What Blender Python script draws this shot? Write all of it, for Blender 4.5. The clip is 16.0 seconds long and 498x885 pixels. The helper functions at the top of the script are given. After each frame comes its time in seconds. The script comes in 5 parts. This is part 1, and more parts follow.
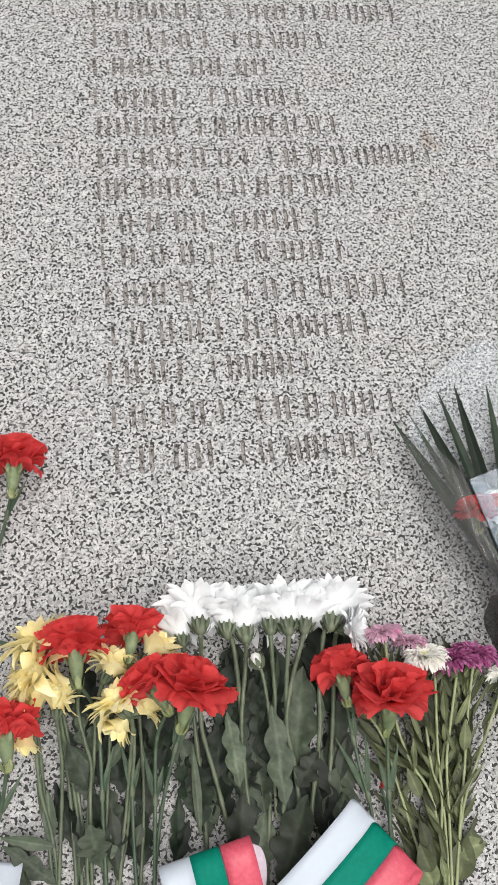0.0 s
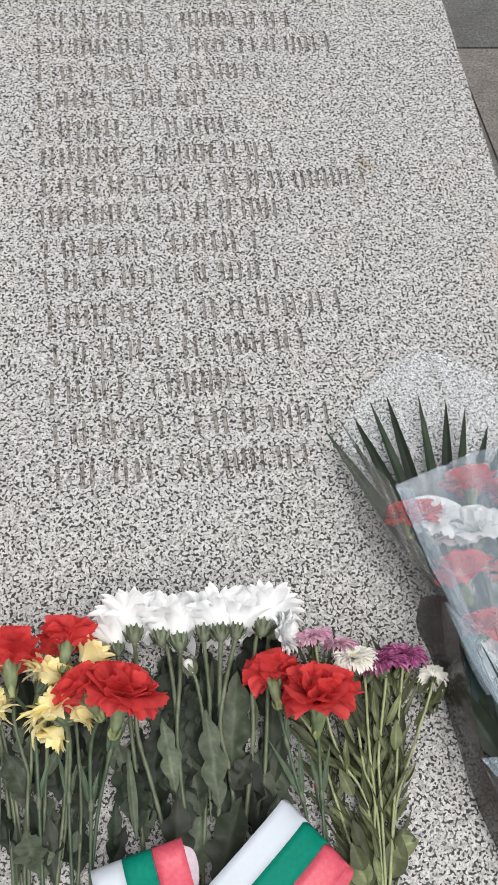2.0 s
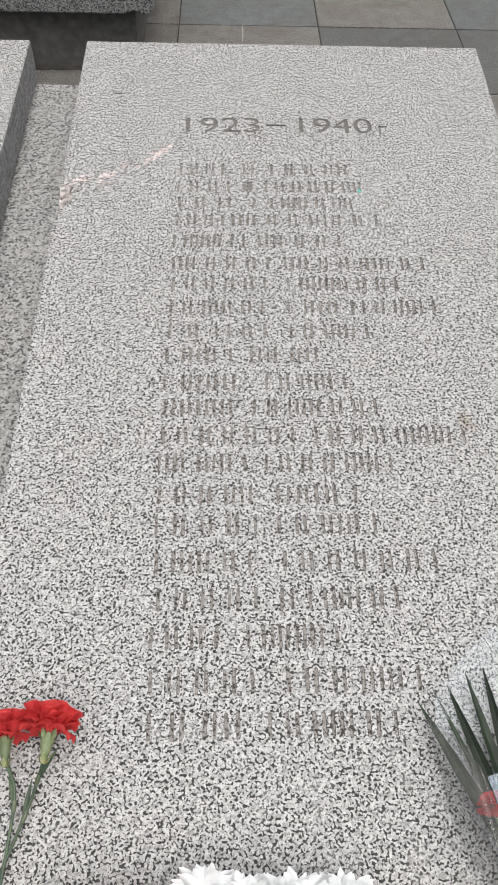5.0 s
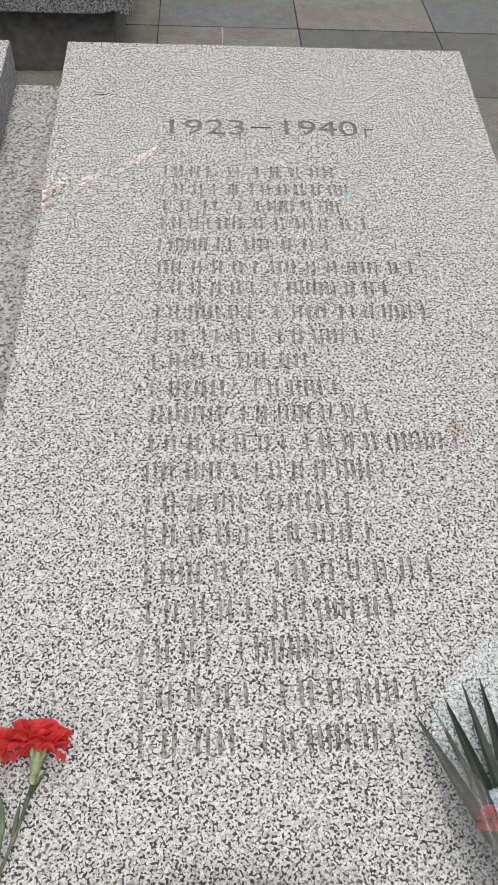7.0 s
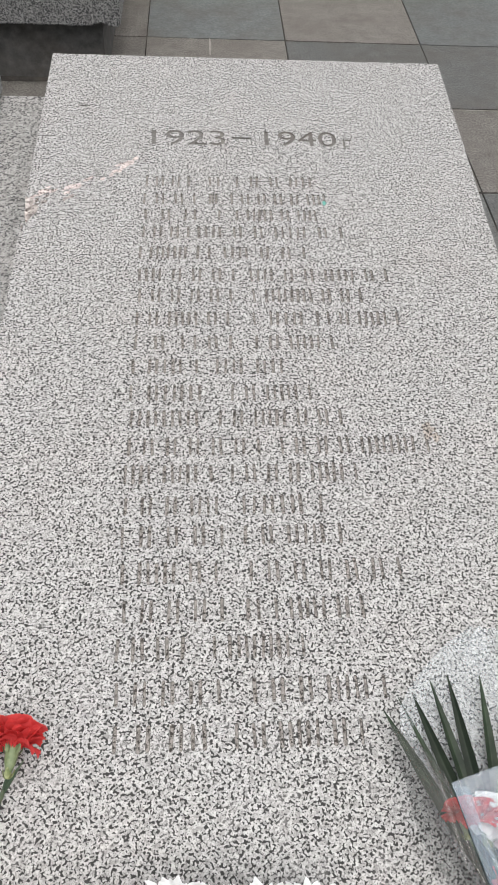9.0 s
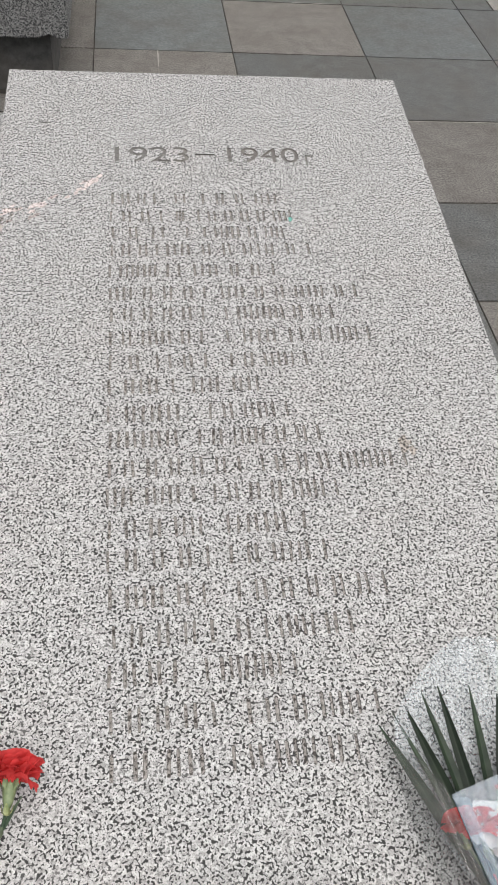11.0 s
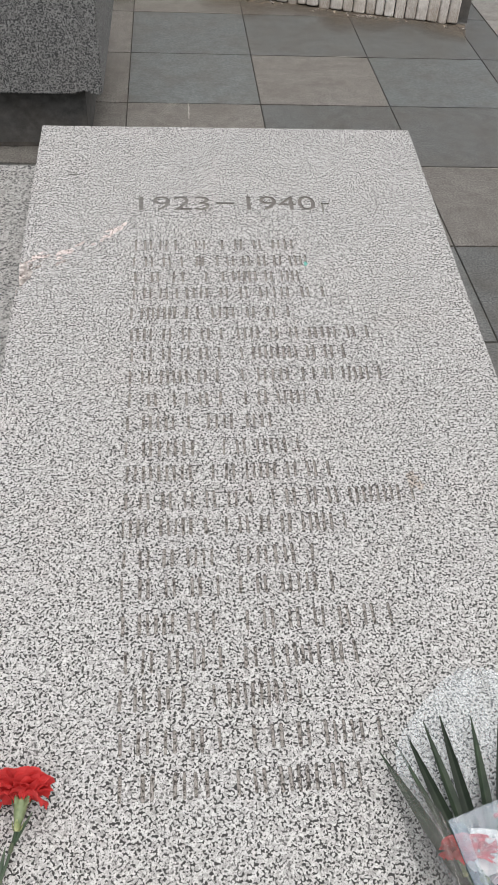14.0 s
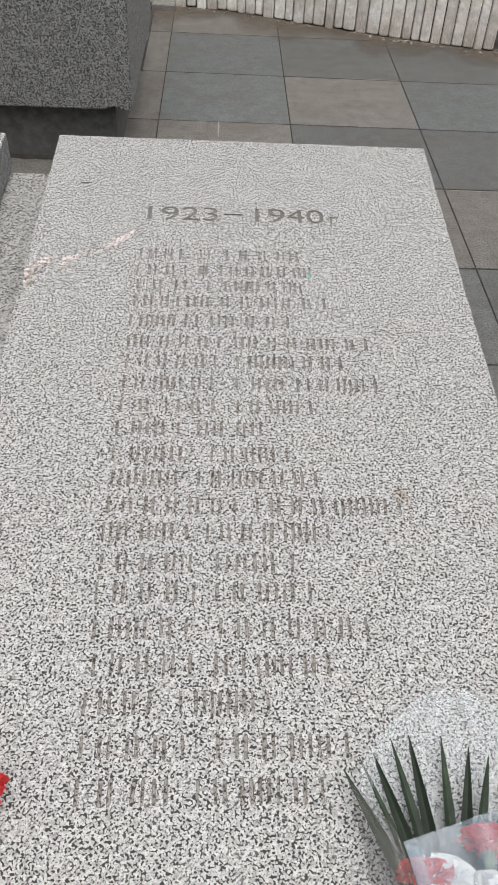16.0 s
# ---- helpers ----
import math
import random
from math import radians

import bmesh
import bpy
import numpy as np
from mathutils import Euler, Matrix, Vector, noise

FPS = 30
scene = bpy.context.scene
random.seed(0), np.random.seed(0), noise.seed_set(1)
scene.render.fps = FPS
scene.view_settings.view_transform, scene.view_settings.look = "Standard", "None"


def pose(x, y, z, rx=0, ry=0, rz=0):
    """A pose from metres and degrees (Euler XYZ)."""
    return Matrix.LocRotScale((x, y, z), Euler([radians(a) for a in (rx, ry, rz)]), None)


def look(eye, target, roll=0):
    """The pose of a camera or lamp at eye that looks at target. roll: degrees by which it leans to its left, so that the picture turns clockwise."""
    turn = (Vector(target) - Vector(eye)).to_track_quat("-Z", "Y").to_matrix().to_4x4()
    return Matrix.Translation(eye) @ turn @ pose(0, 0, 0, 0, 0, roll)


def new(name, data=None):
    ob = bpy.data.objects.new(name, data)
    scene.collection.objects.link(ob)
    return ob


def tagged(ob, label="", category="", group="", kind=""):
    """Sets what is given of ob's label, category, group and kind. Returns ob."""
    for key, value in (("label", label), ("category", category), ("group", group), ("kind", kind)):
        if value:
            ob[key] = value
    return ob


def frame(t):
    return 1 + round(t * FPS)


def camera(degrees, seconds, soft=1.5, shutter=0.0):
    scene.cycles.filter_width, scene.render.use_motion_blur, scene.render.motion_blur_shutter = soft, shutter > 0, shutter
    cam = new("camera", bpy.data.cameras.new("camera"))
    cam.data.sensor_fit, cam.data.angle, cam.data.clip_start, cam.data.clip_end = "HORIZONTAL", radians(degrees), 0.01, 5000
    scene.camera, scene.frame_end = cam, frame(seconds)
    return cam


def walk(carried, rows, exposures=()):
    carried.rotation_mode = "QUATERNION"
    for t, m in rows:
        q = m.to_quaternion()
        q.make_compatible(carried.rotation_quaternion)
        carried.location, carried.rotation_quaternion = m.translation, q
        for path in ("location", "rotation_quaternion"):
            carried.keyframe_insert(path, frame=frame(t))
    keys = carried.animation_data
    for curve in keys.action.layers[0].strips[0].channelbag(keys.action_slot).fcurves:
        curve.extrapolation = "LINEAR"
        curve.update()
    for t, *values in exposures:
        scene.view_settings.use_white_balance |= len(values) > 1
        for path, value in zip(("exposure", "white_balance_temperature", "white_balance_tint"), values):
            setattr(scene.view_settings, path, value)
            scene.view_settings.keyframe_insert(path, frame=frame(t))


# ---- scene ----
cam = camera(34.072, 16.0, soft=1.5)
PATH = [
    (0, pose(-0.1988, -1.9059, 1.4051, 26.871, -5.912, -6.582)),
    (0.5, pose(-0.2007, -1.9194, 1.4153, 27.112, -6.022, -6.944)),
    (1, pose(-0.2048, -1.9323, 1.4325, 27.887, -6.204, -7.775)),
    (1.5, pose(-0.1915, -1.9379, 1.4368, 28.725, -6.027, -8.305)),
    (2, pose(-0.1352, -1.9411, 1.4300, 28.866, -5.463, -8.002)),
    (2.5, pose(-0.0705, -1.9591, 1.4193, 28.405, -5.463, -7.108)),
    (3, pose(-0.0371, -1.9650, 1.4347, 29.346, -4.337, -4.619)),
    (3.5, pose(-0.0357, -1.9634, 1.4971, 37.049, -3.258, -3.100)),
    (4, pose(-0.0585, -1.9452, 1.5124, 39.126, -0.744, -0.162)),
    (4.5, pose(-0.1117, -1.8908, 1.5221, 40.195, -1.036, -0.457)),
    (7, pose(-0.1412, -1.8520, 1.5106, 40.471, -2.326, -2.137)),
    (7.5, pose(-0.1301, -1.8660, 1.5197, 40.534, -2.443, -2.210)),
    (8, pose(-0.1231, -1.8746, 1.5233, 40.746, -2.648, -2.304)),
    (8.5, pose(-0.1201, -1.8779, 1.5252, 41.000, -2.703, -2.282)),
    (9, pose(-0.1171, -1.8747, 1.5248, 41.094, -2.654, -2.469)),
    (11.5, pose(-0.1713, -1.8459, 1.5497, 42.147, -4.511, -6.498)),
    (12, pose(-0.1611, -1.8202, 1.5707, 43.882, -2.914, -5.560)),
    (12.5, pose(-0.1487, -1.7986, 1.5386, 43.527, -2.863, -5.711)),
    (13, pose(-0.1456, -1.8054, 1.5271, 42.850, -3.054, -5.603)),
    (13.5, pose(-0.1434, -1.8515, 1.5643, 43.562, -3.134, -5.061)),
    (14, pose(-0.1364, -1.9008, 1.5675, 44.493, -2.734, -4.313)),
    (14.5, pose(-0.1189, -1.9302, 1.5701, 44.647, -2.784, -4.387)),
    (15, pose(-0.1019, -1.9231, 1.5577, 45.431, -2.916, -3.486)),
    (15.5, pose(-0.0891, -1.9097, 1.5330, 45.483, -2.902, -2.263)),
    (16, pose(-0.0630, -1.9119, 1.5491, 45.847, -2.679, -1.094)),
]
walk(cam, PATH, [(0.0, -0.05), (1.5, -0.05), (2.0, -0.07), (2.5, -0.10), (3.0, -0.07), (3.5, -0.05), (4.0, 0.0), (9.0, 0.0), (12.0, -0.03), (16.0, -0.03)])

# ---- light: an overcast day ----
world = bpy.data.worlds.new("sky")
scene.world = world
world.use_nodes = True
wn, wl = world.node_tree.nodes, world.node_tree.links
sky = wn.new("ShaderNodeTexSky")
sky.sky_type = "NISHITA"
sky.sun_disc = False
sky.sun_elevation, sky.sun_rotation = radians(74), radians(152)
sky.air_density, sky.dust_density, sky.ozone_density = 1.0, 5.0, 0.6
hsv = wn.new("ShaderNodeHueSaturation")
hsv.inputs["Saturation"].default_value = 0.22
wl.new(sky.outputs[0], hsv.inputs["Color"])
wl.new(hsv.outputs[0], wn["Background"].inputs["Color"])
wn["Background"].inputs["Strength"].default_value = 0.213
sun = new("sun", bpy.data.lights.new("sun", "SUN"))
sun.data.energy, sun.data.angle, sun.data.color = 2.1, radians(60), (1.0, 0.975, 0.94)
sun.matrix_world = look((0.5, -0.95, 3.8), (0, 0, 0))

# ---- materials ----
def mat(name, rough=0.6, spec=0.5):
    m = bpy.data.materials.new(name)
    m.use_nodes = True
    b = m.node_tree.nodes["Principled BSDF"]
    b.inputs["Roughness"].default_value = rough
    b.inputs["Specular IOR Level"].default_value = spec
    return m, m.node_tree.nodes, m.node_tree.links, b


def node(nodes, kind, **values):
    n = nodes.new(kind)
    for key, value in values.items():
        n.inputs[key].default_value = value
    return n


def ramp(nodes, stops):
    n = nodes.new("ShaderNodeValToRGB")
    e = n.color_ramp.elements
    while len(e) < len(stops):
        e.new(0.5)
    for slot, (at, col) in zip(e, stops):
        slot.position = at
        slot.color = (*col, 1) if isinstance(col, tuple) else (col, col, col, 1)
    return n


def mix(nodes, links, mode, fac, a, b):
    n = nodes.new("ShaderNodeMix")
    n.data_type, n.blend_type = "RGBA", mode
    for slot, value in ((n.inputs[0], fac), (n.inputs[6], a), (n.inputs[7], b)):
        if isinstance(value, bpy.types.NodeSocket):
            links.new(value, slot)
        elif isinstance(value, tuple):
            slot.default_value = (*value, 1)
        else:
            slot.default_value = value
    return n.outputs[2]


def bump(nodes, links, bsdf, height, strength, distance):
    n = node(nodes, "ShaderNodeBump", Strength=strength, Distance=distance)
    links.new(height, n.inputs["Height"])
    links.new(n.outputs[0], bsdf.inputs["Normal"])


def granite(name, pale, mid, dark, scale, cut, rough=0.55, stain=(0.90, 0.85, 0.79), tone_amount=0.06):
    m, n, l, b = mat(name, rough, 0.15)
    at = n.new("ShaderNodeTexCoord").outputs["Object"]
    fleck = node(n, "ShaderNodeTexNoise", Scale=scale, Detail=0.7, Roughness=0.5, Distortion=0.45)
    l.new(at, fleck.inputs["Vector"])
    crowd = node(n, "ShaderNodeTexNoise", Scale=scale * 0.36, Detail=1.0, Roughness=0.5)
    l.new(at, crowd.inputs["Vector"])
    gathered = n.new("ShaderNodeMath")
    gathered.operation = "MULTIPLY_ADD"
    l.new(crowd.outputs["Fac"], gathered.inputs[0])
    gathered.inputs[1].default_value = 0.21
    shifted = n.new("ShaderNodeMath")
    shifted.operation = "SUBTRACT"
    l.new(fleck.outputs["Fac"], shifted.inputs[0])
    shifted.inputs[1].default_value = 0.105
    l.new(shifted.outputs[0], gathered.inputs[2])
    grain = node(n, "ShaderNodeTexVoronoi", Scale=scale * 1.35)
    l.new(at, grain.inputs["Vector"])
    light = ramp(n, [(0.05, mid), (0.35, tuple(0.35 * q + 0.65 * p for p, q in zip(pale, mid))), (0.6, pale), (0.95, tuple(min(0.9, p * 1.16) for p in pale))])
    l.new(grain.outputs["Color"], light.inputs[0])
    smoke = node(n, "ShaderNodeTexNoise", Scale=scale * 0.45, Detail=2.0, Roughness=0.6)
    l.new(at, smoke.inputs["Vector"])
    grey = ramp(n, [(0.38, 0.66), (0.55, 1.0)])
    l.new(smoke.outputs["Fac"], grey.inputs[0])
    field = mix(n, l, "MULTIPLY", 1.0, light.outputs[0], grey.outputs[0])
    edge = ramp(n, [(cut - 0.020, 1.0), (cut + 0.016, 0.0)])
    l.new(gathered.outputs[0], edge.inputs[0])
    small = node(n, "ShaderNodeTexNoise", Scale=scale * 1.75, Detail=1.0, Distortion=0.6)
    l.new(at, small.inputs["Vector"])
    edge2 = ramp(n, [(cut - 0.037, 0.45), (cut - 0.005, 0.0)])
    l.new(small.outputs["Fac"], edge2.inputs[0])
    wide = node(n, "ShaderNodeTexNoise", Scale=30.0, Detail=2.0)
    l.new(at, wide.inputs["Vector"])
    gate = ramp(n, [(0.30, 0.70), (0.46, 1.0)])
    l.new(wide.outputs["Fac"], gate.inputs[0])
    cover = mix(n, l, "LIGHTEN", 1.0, mix(n, l, "MULTIPLY", 1.0, edge.outputs[0], gate.outputs[0]), edge2.outputs[0])
    col = mix(n, l, "MIX", cover, field, dark)
    patch = node(n, "ShaderNodeTexNoise", Scale=2.6, Detail=4.0, Roughness=0.6)
    l.new(at, patch.inputs["Vector"])
    tone = ramp(n, [(0.36, stain), (0.50, (1.0, 0.992, 0.98)), (0.66, (0.99, 0.995, 0.995))])
    l.new(patch.outputs["Fac"], tone.inputs[0])
    col = mix(n, l, "MULTIPLY", tone_amount, col, tone.outputs[0])
    hue = node(n, "ShaderNodeTexNoise", Scale=7.0, Detail=3.0, Roughness=0.6)
    l.new(at, hue.inputs["Vector"])
    cast = ramp(n, [(0.34, (1.010, 0.998, 0.991)), (0.46, (1.000, 1.000, 0.994)), (0.56, (1.000, 1.000, 0.996)), (0.68, (0.999, 0.999, 1.001))])
    l.new(hue.outputs["Fac"], cast.inputs[0])
    col = mix(n, l, "MULTIPLY", 1.0, col, cast.outputs[0])
    l.new(col, b.inputs["Base Color"])
    bump(n, l, b, fleck.outputs["Fac"], 0.2, 0.0010)
    return m


def stone(name, low, high, scale, rough, dirt=(0.10, 0.085, 0.07), dirt_amount=0.45):
    m, n, l, b = mat(name, rough, 0.4)
    at = n.new("ShaderNodeTexCoord").outputs["Object"]
    info = n.new("ShaderNodeObjectInfo")
    shift = n.new("ShaderNodeVectorMath")
    shift.operation = "MULTIPLY_ADD"
    l.new(info.outputs["Location"], shift.inputs[0])
    shift.inputs[1].default_value = (1.0, 1.0, 1.0)
    l.new(at, shift.inputs[2])
    fine = node(n, "ShaderNodeTexNoise", Scale=scale, Detail=3.0, Roughness=0.65)
    l.new(shift.outputs[0], fine.inputs["Vector"])
    body = ramp(n, [(0.36, low), (0.64, high)])
    l.new(fine.outputs["Fac"], body.inputs[0])
    wide = node(n, "ShaderNodeTexNoise", Scale=4.5, Detail=6.0, Roughness=0.68)
    l.new(shift.outputs[0], wide.inputs["Vector"])
    mask = ramp(n, [(0.42, 0.0), (0.72, dirt_amount)])
    l.new(wide.outputs["Fac"], mask.inputs[0])
    col = mix(n, l, "MIX", mask.outputs[0], body.outputs[0], dirt)
    blotch = node(n, "ShaderNodeTexNoise", Scale=17.0, Detail=4.0, Roughness=0.7)
    l.new(shift.outputs[0], blotch.inputs["Vector"])
    worn = ramp(n, [(0.30, (0.78, 0.77, 0.75)), (0.5, (1.0, 1.0, 1.0)), (0.70, (1.22, 1.22, 1.21))])
    l.new(blotch.outputs["Fac"], worn.inputs[0])
    col = mix(n, l, "MULTIPLY", 1.0, col, worn.outputs[0])
    vary = ramp(n, [(0.0, 0.86), (1.0, 1.12)])
    l.new(info.outputs["Random"], vary.inputs[0])
    col = mix(n, l, "MULTIPLY", 1.0, col, vary.outputs[0])
    l.new(col, b.inputs["Base Color"])
    bump(n, l, b, fine.outputs["Fac"], 0.25, 0.0015)
    return m


def organic(name, low, high, scale=120.0, rough=0.5, glow=0.0, spec=0.35, streak=1.0, low_tone=0.80):
    """Petals, leaves and stems: two tones in fine streaks, and light that passes through thin tissue."""
    m, n, l, b = mat(name, rough, spec)
    at = n.new("ShaderNodeTexCoord").outputs["Object"]
    squash = n.new("ShaderNodeMapping")
    squash.inputs["Scale"].default_value = (1.0, streak, 1.0)
    l.new(at, squash.inputs["Vector"])
    fine = node(n, "ShaderNodeTexNoise", Scale=scale, Detail=3.0, Roughness=0.6)
    l.new(squash.outputs[0], fine.inputs["Vector"])
    tone = ramp(n, [(0.32, low), (0.68, high)])
    l.new(fine.outputs["Fac"], tone.inputs[0])
    wide = node(n, "ShaderNodeTexNoise", Scale=34.0, Detail=2.0)
    l.new(at, wide.inputs["Vector"])
    vary = ramp(n, [(0.3, low_tone), (0.7, 2 - low_tone - 0.05)])
    l.new(wide.outputs["Fac"], vary.inputs[0])
    col = mix(n, l, "MULTIPLY", 1.0, tone.outputs[0], vary.outputs[0])
    if "leaf" in name:
        each = ramp(n, [(0.0, 0.25), (1.0, 1.30)])
        l.new(n.new("ShaderNodeObjectInfo").outputs["Random"], each.inputs[0])
        col = mix(n, l, "MULTIPLY", 1.0, col, each.outputs[0])
        vein = n.new("ShaderNodeAttribute")
        vein.attribute_name = "vein"
        rib = ramp(n, [(0.0, 1.0), (1.0, 1.5)])
        l.new(vein.outputs["Fac"], rib.inputs[0])
        col = mix(n, l, "MULTIPLY", 1.0, col, rib.outputs[0])
    l.new(col, b.inputs["Base Color"])
    bump(n, l, b, fine.outputs["Fac"], 0.2, 0.0008)
    if glow:
        thin = n.new("ShaderNodeBsdfTranslucent")
        l.new(col, thin.inputs["Color"])
        both = node(n, "ShaderNodeMixShader", Fac=glow)
        l.new(b.outputs[0], both.inputs[1])
        l.new(thin.outputs[0], both.inputs[2])
        l.new(both.outputs[0], n["Material Output"].inputs["Surface"])
    return m


def film(name, tint, body, gloss, spec=0.6):
    """Clear wrapping film: mostly see-through, a little milky, with creased highlights."""
    m, n, l, b = mat(name, 0.14, spec)
    at = n.new("ShaderNodeTexCoord").outputs["Object"]
    along = n.new("ShaderNodeMapping")
    along.inputs["Scale"].default_value = (2.6, 0.8, 1.0)
    l.new(at, along.inputs["Vector"])
    crease = node(n, "ShaderNodeTexNoise", Scale=16.0, Detail=3.0, Roughness=0.55, Distortion=0.8)
    l.new(along.outputs[0], crease.inputs["Vector"])
    b.inputs["Base Color"].default_value = (*tint, 1)
    bump(n, l, b, crease.outputs["Fac"], 0.28, 0.008)
    clear = n.new("ShaderNodeBsdfTransparent")
    clear.inputs["Color"].default_value = (0.93, 0.95, 0.95, 1)
    cover = ramp(n, [(0.30, body), (0.75, gloss)])
    l.new(crease.outputs["Fac"], cover.inputs[0])
    both = n.new("ShaderNodeMixShader")
    l.new(cover.outputs[0], both.inputs[0])
    l.new(clear.outputs[0], both.inputs[1])
    l.new(b.outputs[0], both.inputs[2])
    l.new(both.outputs[0], n["Material Output"].inputs["Surface"])
    return m


M_SLAB = granite("speckled_granite", (0.400, 0.393, 0.386), (0.284, 0.279, 0.273), (0.029, 0.0286, 0.0283), 300.0, 0.438)
M_BASE = granite("plinth_granite", (0.315, 0.310, 0.302), (0.232, 0.228, 0.220), (0.058, 0.058, 0.058), 200.0, 0.42)
M_SIDE = granite("side_granite", (0.226, 0.226, 0.224), (0.179, 0.179, 0.179), (0.086, 0.086, 0.088), 150.0, 0.40)
M_DARK = granite("dark_granite", (0.250, 0.248, 0.243), (0.155, 0.155, 0.153), (0.050, 0.050, 0.051), 165.0, 0.458, 0.6)
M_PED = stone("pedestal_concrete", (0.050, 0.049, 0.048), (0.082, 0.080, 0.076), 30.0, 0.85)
M_TILE_BLUE = stone("blue_grey_paving", (0.068, 0.075, 0.075), (0.110, 0.118, 0.116), 75.0, 0.5, (0.066, 0.060, 0.050), 0.7)
M_TILE_BROWN = stone("brown_grey_paving", (0.046, 0.042, 0.037), (0.152, 0.142, 0.130), 140.0, 0.7, (0.060, 0.052, 0.044), 0.6)
M_TILE_DARK = stone("dark_grey_paving", (0.028, 0.030, 0.030), (0.108, 0.109, 0.105), 140.0, 0.6, (0.052, 0.046, 0.038), 0.7)
M_TILE_PALE = stone("pale_paving", (0.119, 0.112, 0.103), (0.165, 0.156, 0.144), 70.0, 0.7)
M_JOINT = stone("joint_dirt", (0.010, 0.009, 0.008), (0.022, 0.020, 0.018), 80.0, 0.95)
M_WALL = stone("weathered_marble", (0.64, 0.625, 0.600), (0.82, 0.805, 0.780), 40.0, 0.65, (0.30, 0.245, 0.195), 0.50)
wn = M_WALL.node_tree.nodes
soil = wn.new("ShaderNodeAttribute")
soil.attribute_name = "vein"
runs = node(wn, "ShaderNodeTexNoise", Scale=30.0, Detail=4.0, Roughness=0.65)
patchy = wn.new("ShaderNodeMath")
patchy.operation = "MULTIPLY"
M_WALL.node_tree.links.new(soil.outputs["Fac"], patchy.inputs[0])
spread = ramp(wn, [(0.30, 0.15), (0.62, 1.0)])
M_WALL.node_tree.links.new(runs.outputs["Fac"], spread.inputs[0])
M_WALL.node_tree.links.new(spread.outputs[0], patchy.inputs[1])
clean = wn["Principled BSDF"].inputs["Base Color"].links[0].from_socket
M_WALL.node_tree.links.new(mix(wn, M_WALL.node_tree.links, "MIX", patchy.outputs[0], clean, (0.215, 0.158, 0.108)), wn["Principled BSDF"].inputs["Base Color"])
M_SAND, sn, sl, sb = mat("washed_dirt", 0.9, 0.2)
lie = sn.new("ShaderNodeAttribute")
lie.attribute_name = "vein"
grains = node(sn, "ShaderNodeTexNoise", Scale=14.0, Detail=5.0, Roughness=0.7)
sl.new(sn.new("ShaderNodeTexCoord").outputs["Object"], grains.inputs["Vector"])
tint = ramp(sn, [(0.3, (0.080, 0.064, 0.049)), (0.7, (0.135, 0.112, 0.088))])
sl.new(grains.outputs["Fac"], tint.inputs[0])
sl.new(tint.outputs[0], sb.inputs["Base Color"])
loose = ramp(sn, [(0.30, 0.45), (0.60, 1.0)])
sl.new(grains.outputs["Fac"], loose.inputs[0])
lain = sn.new("ShaderNodeMath")
lain.operation = "MULTIPLY"
sl.new(loose.outputs[0], lain.inputs[0])
sl.new(lie.outputs["Fac"], lain.inputs[1])
bare = sn.new("ShaderNodeBsdfTransparent")
strewn = sn.new("ShaderNodeMixShader")
sl.new(lain.outputs[0], strewn.inputs[0])
sl.new(bare.outputs[0], strewn.inputs[1])
sl.new(sb.outputs[0], strewn.inputs[2])
sl.new(strewn.outputs[0], sn["Material Output"].inputs["Surface"])
# groove walls darker than the floors: edge shading put into the colours
M_CUT = stone("shaded_groove_stone", (0.082, 0.078, 0.074), (0.152, 0.146, 0.138), 230.0, 0.85)
M_CUT_FLOOR = granite("pale_groove_floor", (0.232, 0.216, 0.202), (0.172, 0.158, 0.147), (0.040, 0.036, 0.033), 300.0, 0.425, 0.9)
M_CHIP = granite("broken_stone", (0.50, 0.465, 0.445), (0.38, 0.34, 0.32), (0.12, 0.10, 0.09), 130.0, 0.36, 0.8)
M_SCALED = granite("scaled_stone", (0.560, 0.490, 0.470), (0.42, 0.36, 0.345), (0.08, 0.068, 0.064), 262.0, 0.395, 0.8)
M_ROUGH = granite("roughened_stone", (0.36, 0.325, 0.31), (0.26, 0.23, 0.215), (0.05, 0.043, 0.04), 300.0, 0.46, 0.9)
M_STAIN = granite("rust_stain", (0.335, 0.302, 0.272), (0.235, 0.208, 0.185), (0.026, 0.023, 0.021), 300.0, 0.444)
M_TEAL = organic("teal_paint", (0.039, 0.203, 0.164), (0.094, 0.281, 0.234), 90.0, 0.5)
M_RED = organic("red_petal", (0.62, 0.050, 0.052), (0.73, 0.092, 0.090), 60.0, 0.65, 0.50, 0.12, low_tone=0.92)
M_PALE = organic("pale_pink_petal", (0.70, 0.55, 0.54), (0.82, 0.70, 0.68), 70.0, 0.6, 0.3, 0.2, low_tone=0.90)
M_WHITE = organic("white_petal", (0.76, 0.775, 0.775), (0.84, 0.85, 0.85), 90.0, 0.6, 0.30, 0.2, low_tone=0.95)
M_CREAM = organic("cream_petal", (0.88, 0.86, 0.78), (0.93, 0.92, 0.88), 90.0, 0.6, 0.4, 0.25, low_tone=0.95)
M_YELLOW = organic("yellow_petal", (0.87, 0.75, 0.32), (0.95, 0.90, 0.60), 70.0, 0.6, 0.30, 0.2, low_tone=0.90)
M_PINK = organic("pink_petal", (0.70, 0.34, 0.50), (0.82, 0.62, 0.70), 120.0, 0.6, 0.35, 0.25)
M_PURPLE = organic("purple_petal", (0.23, 0.022, 0.12), (0.60, 0.22, 0.42), 150.0, 0.6, 0.25, 0.25)
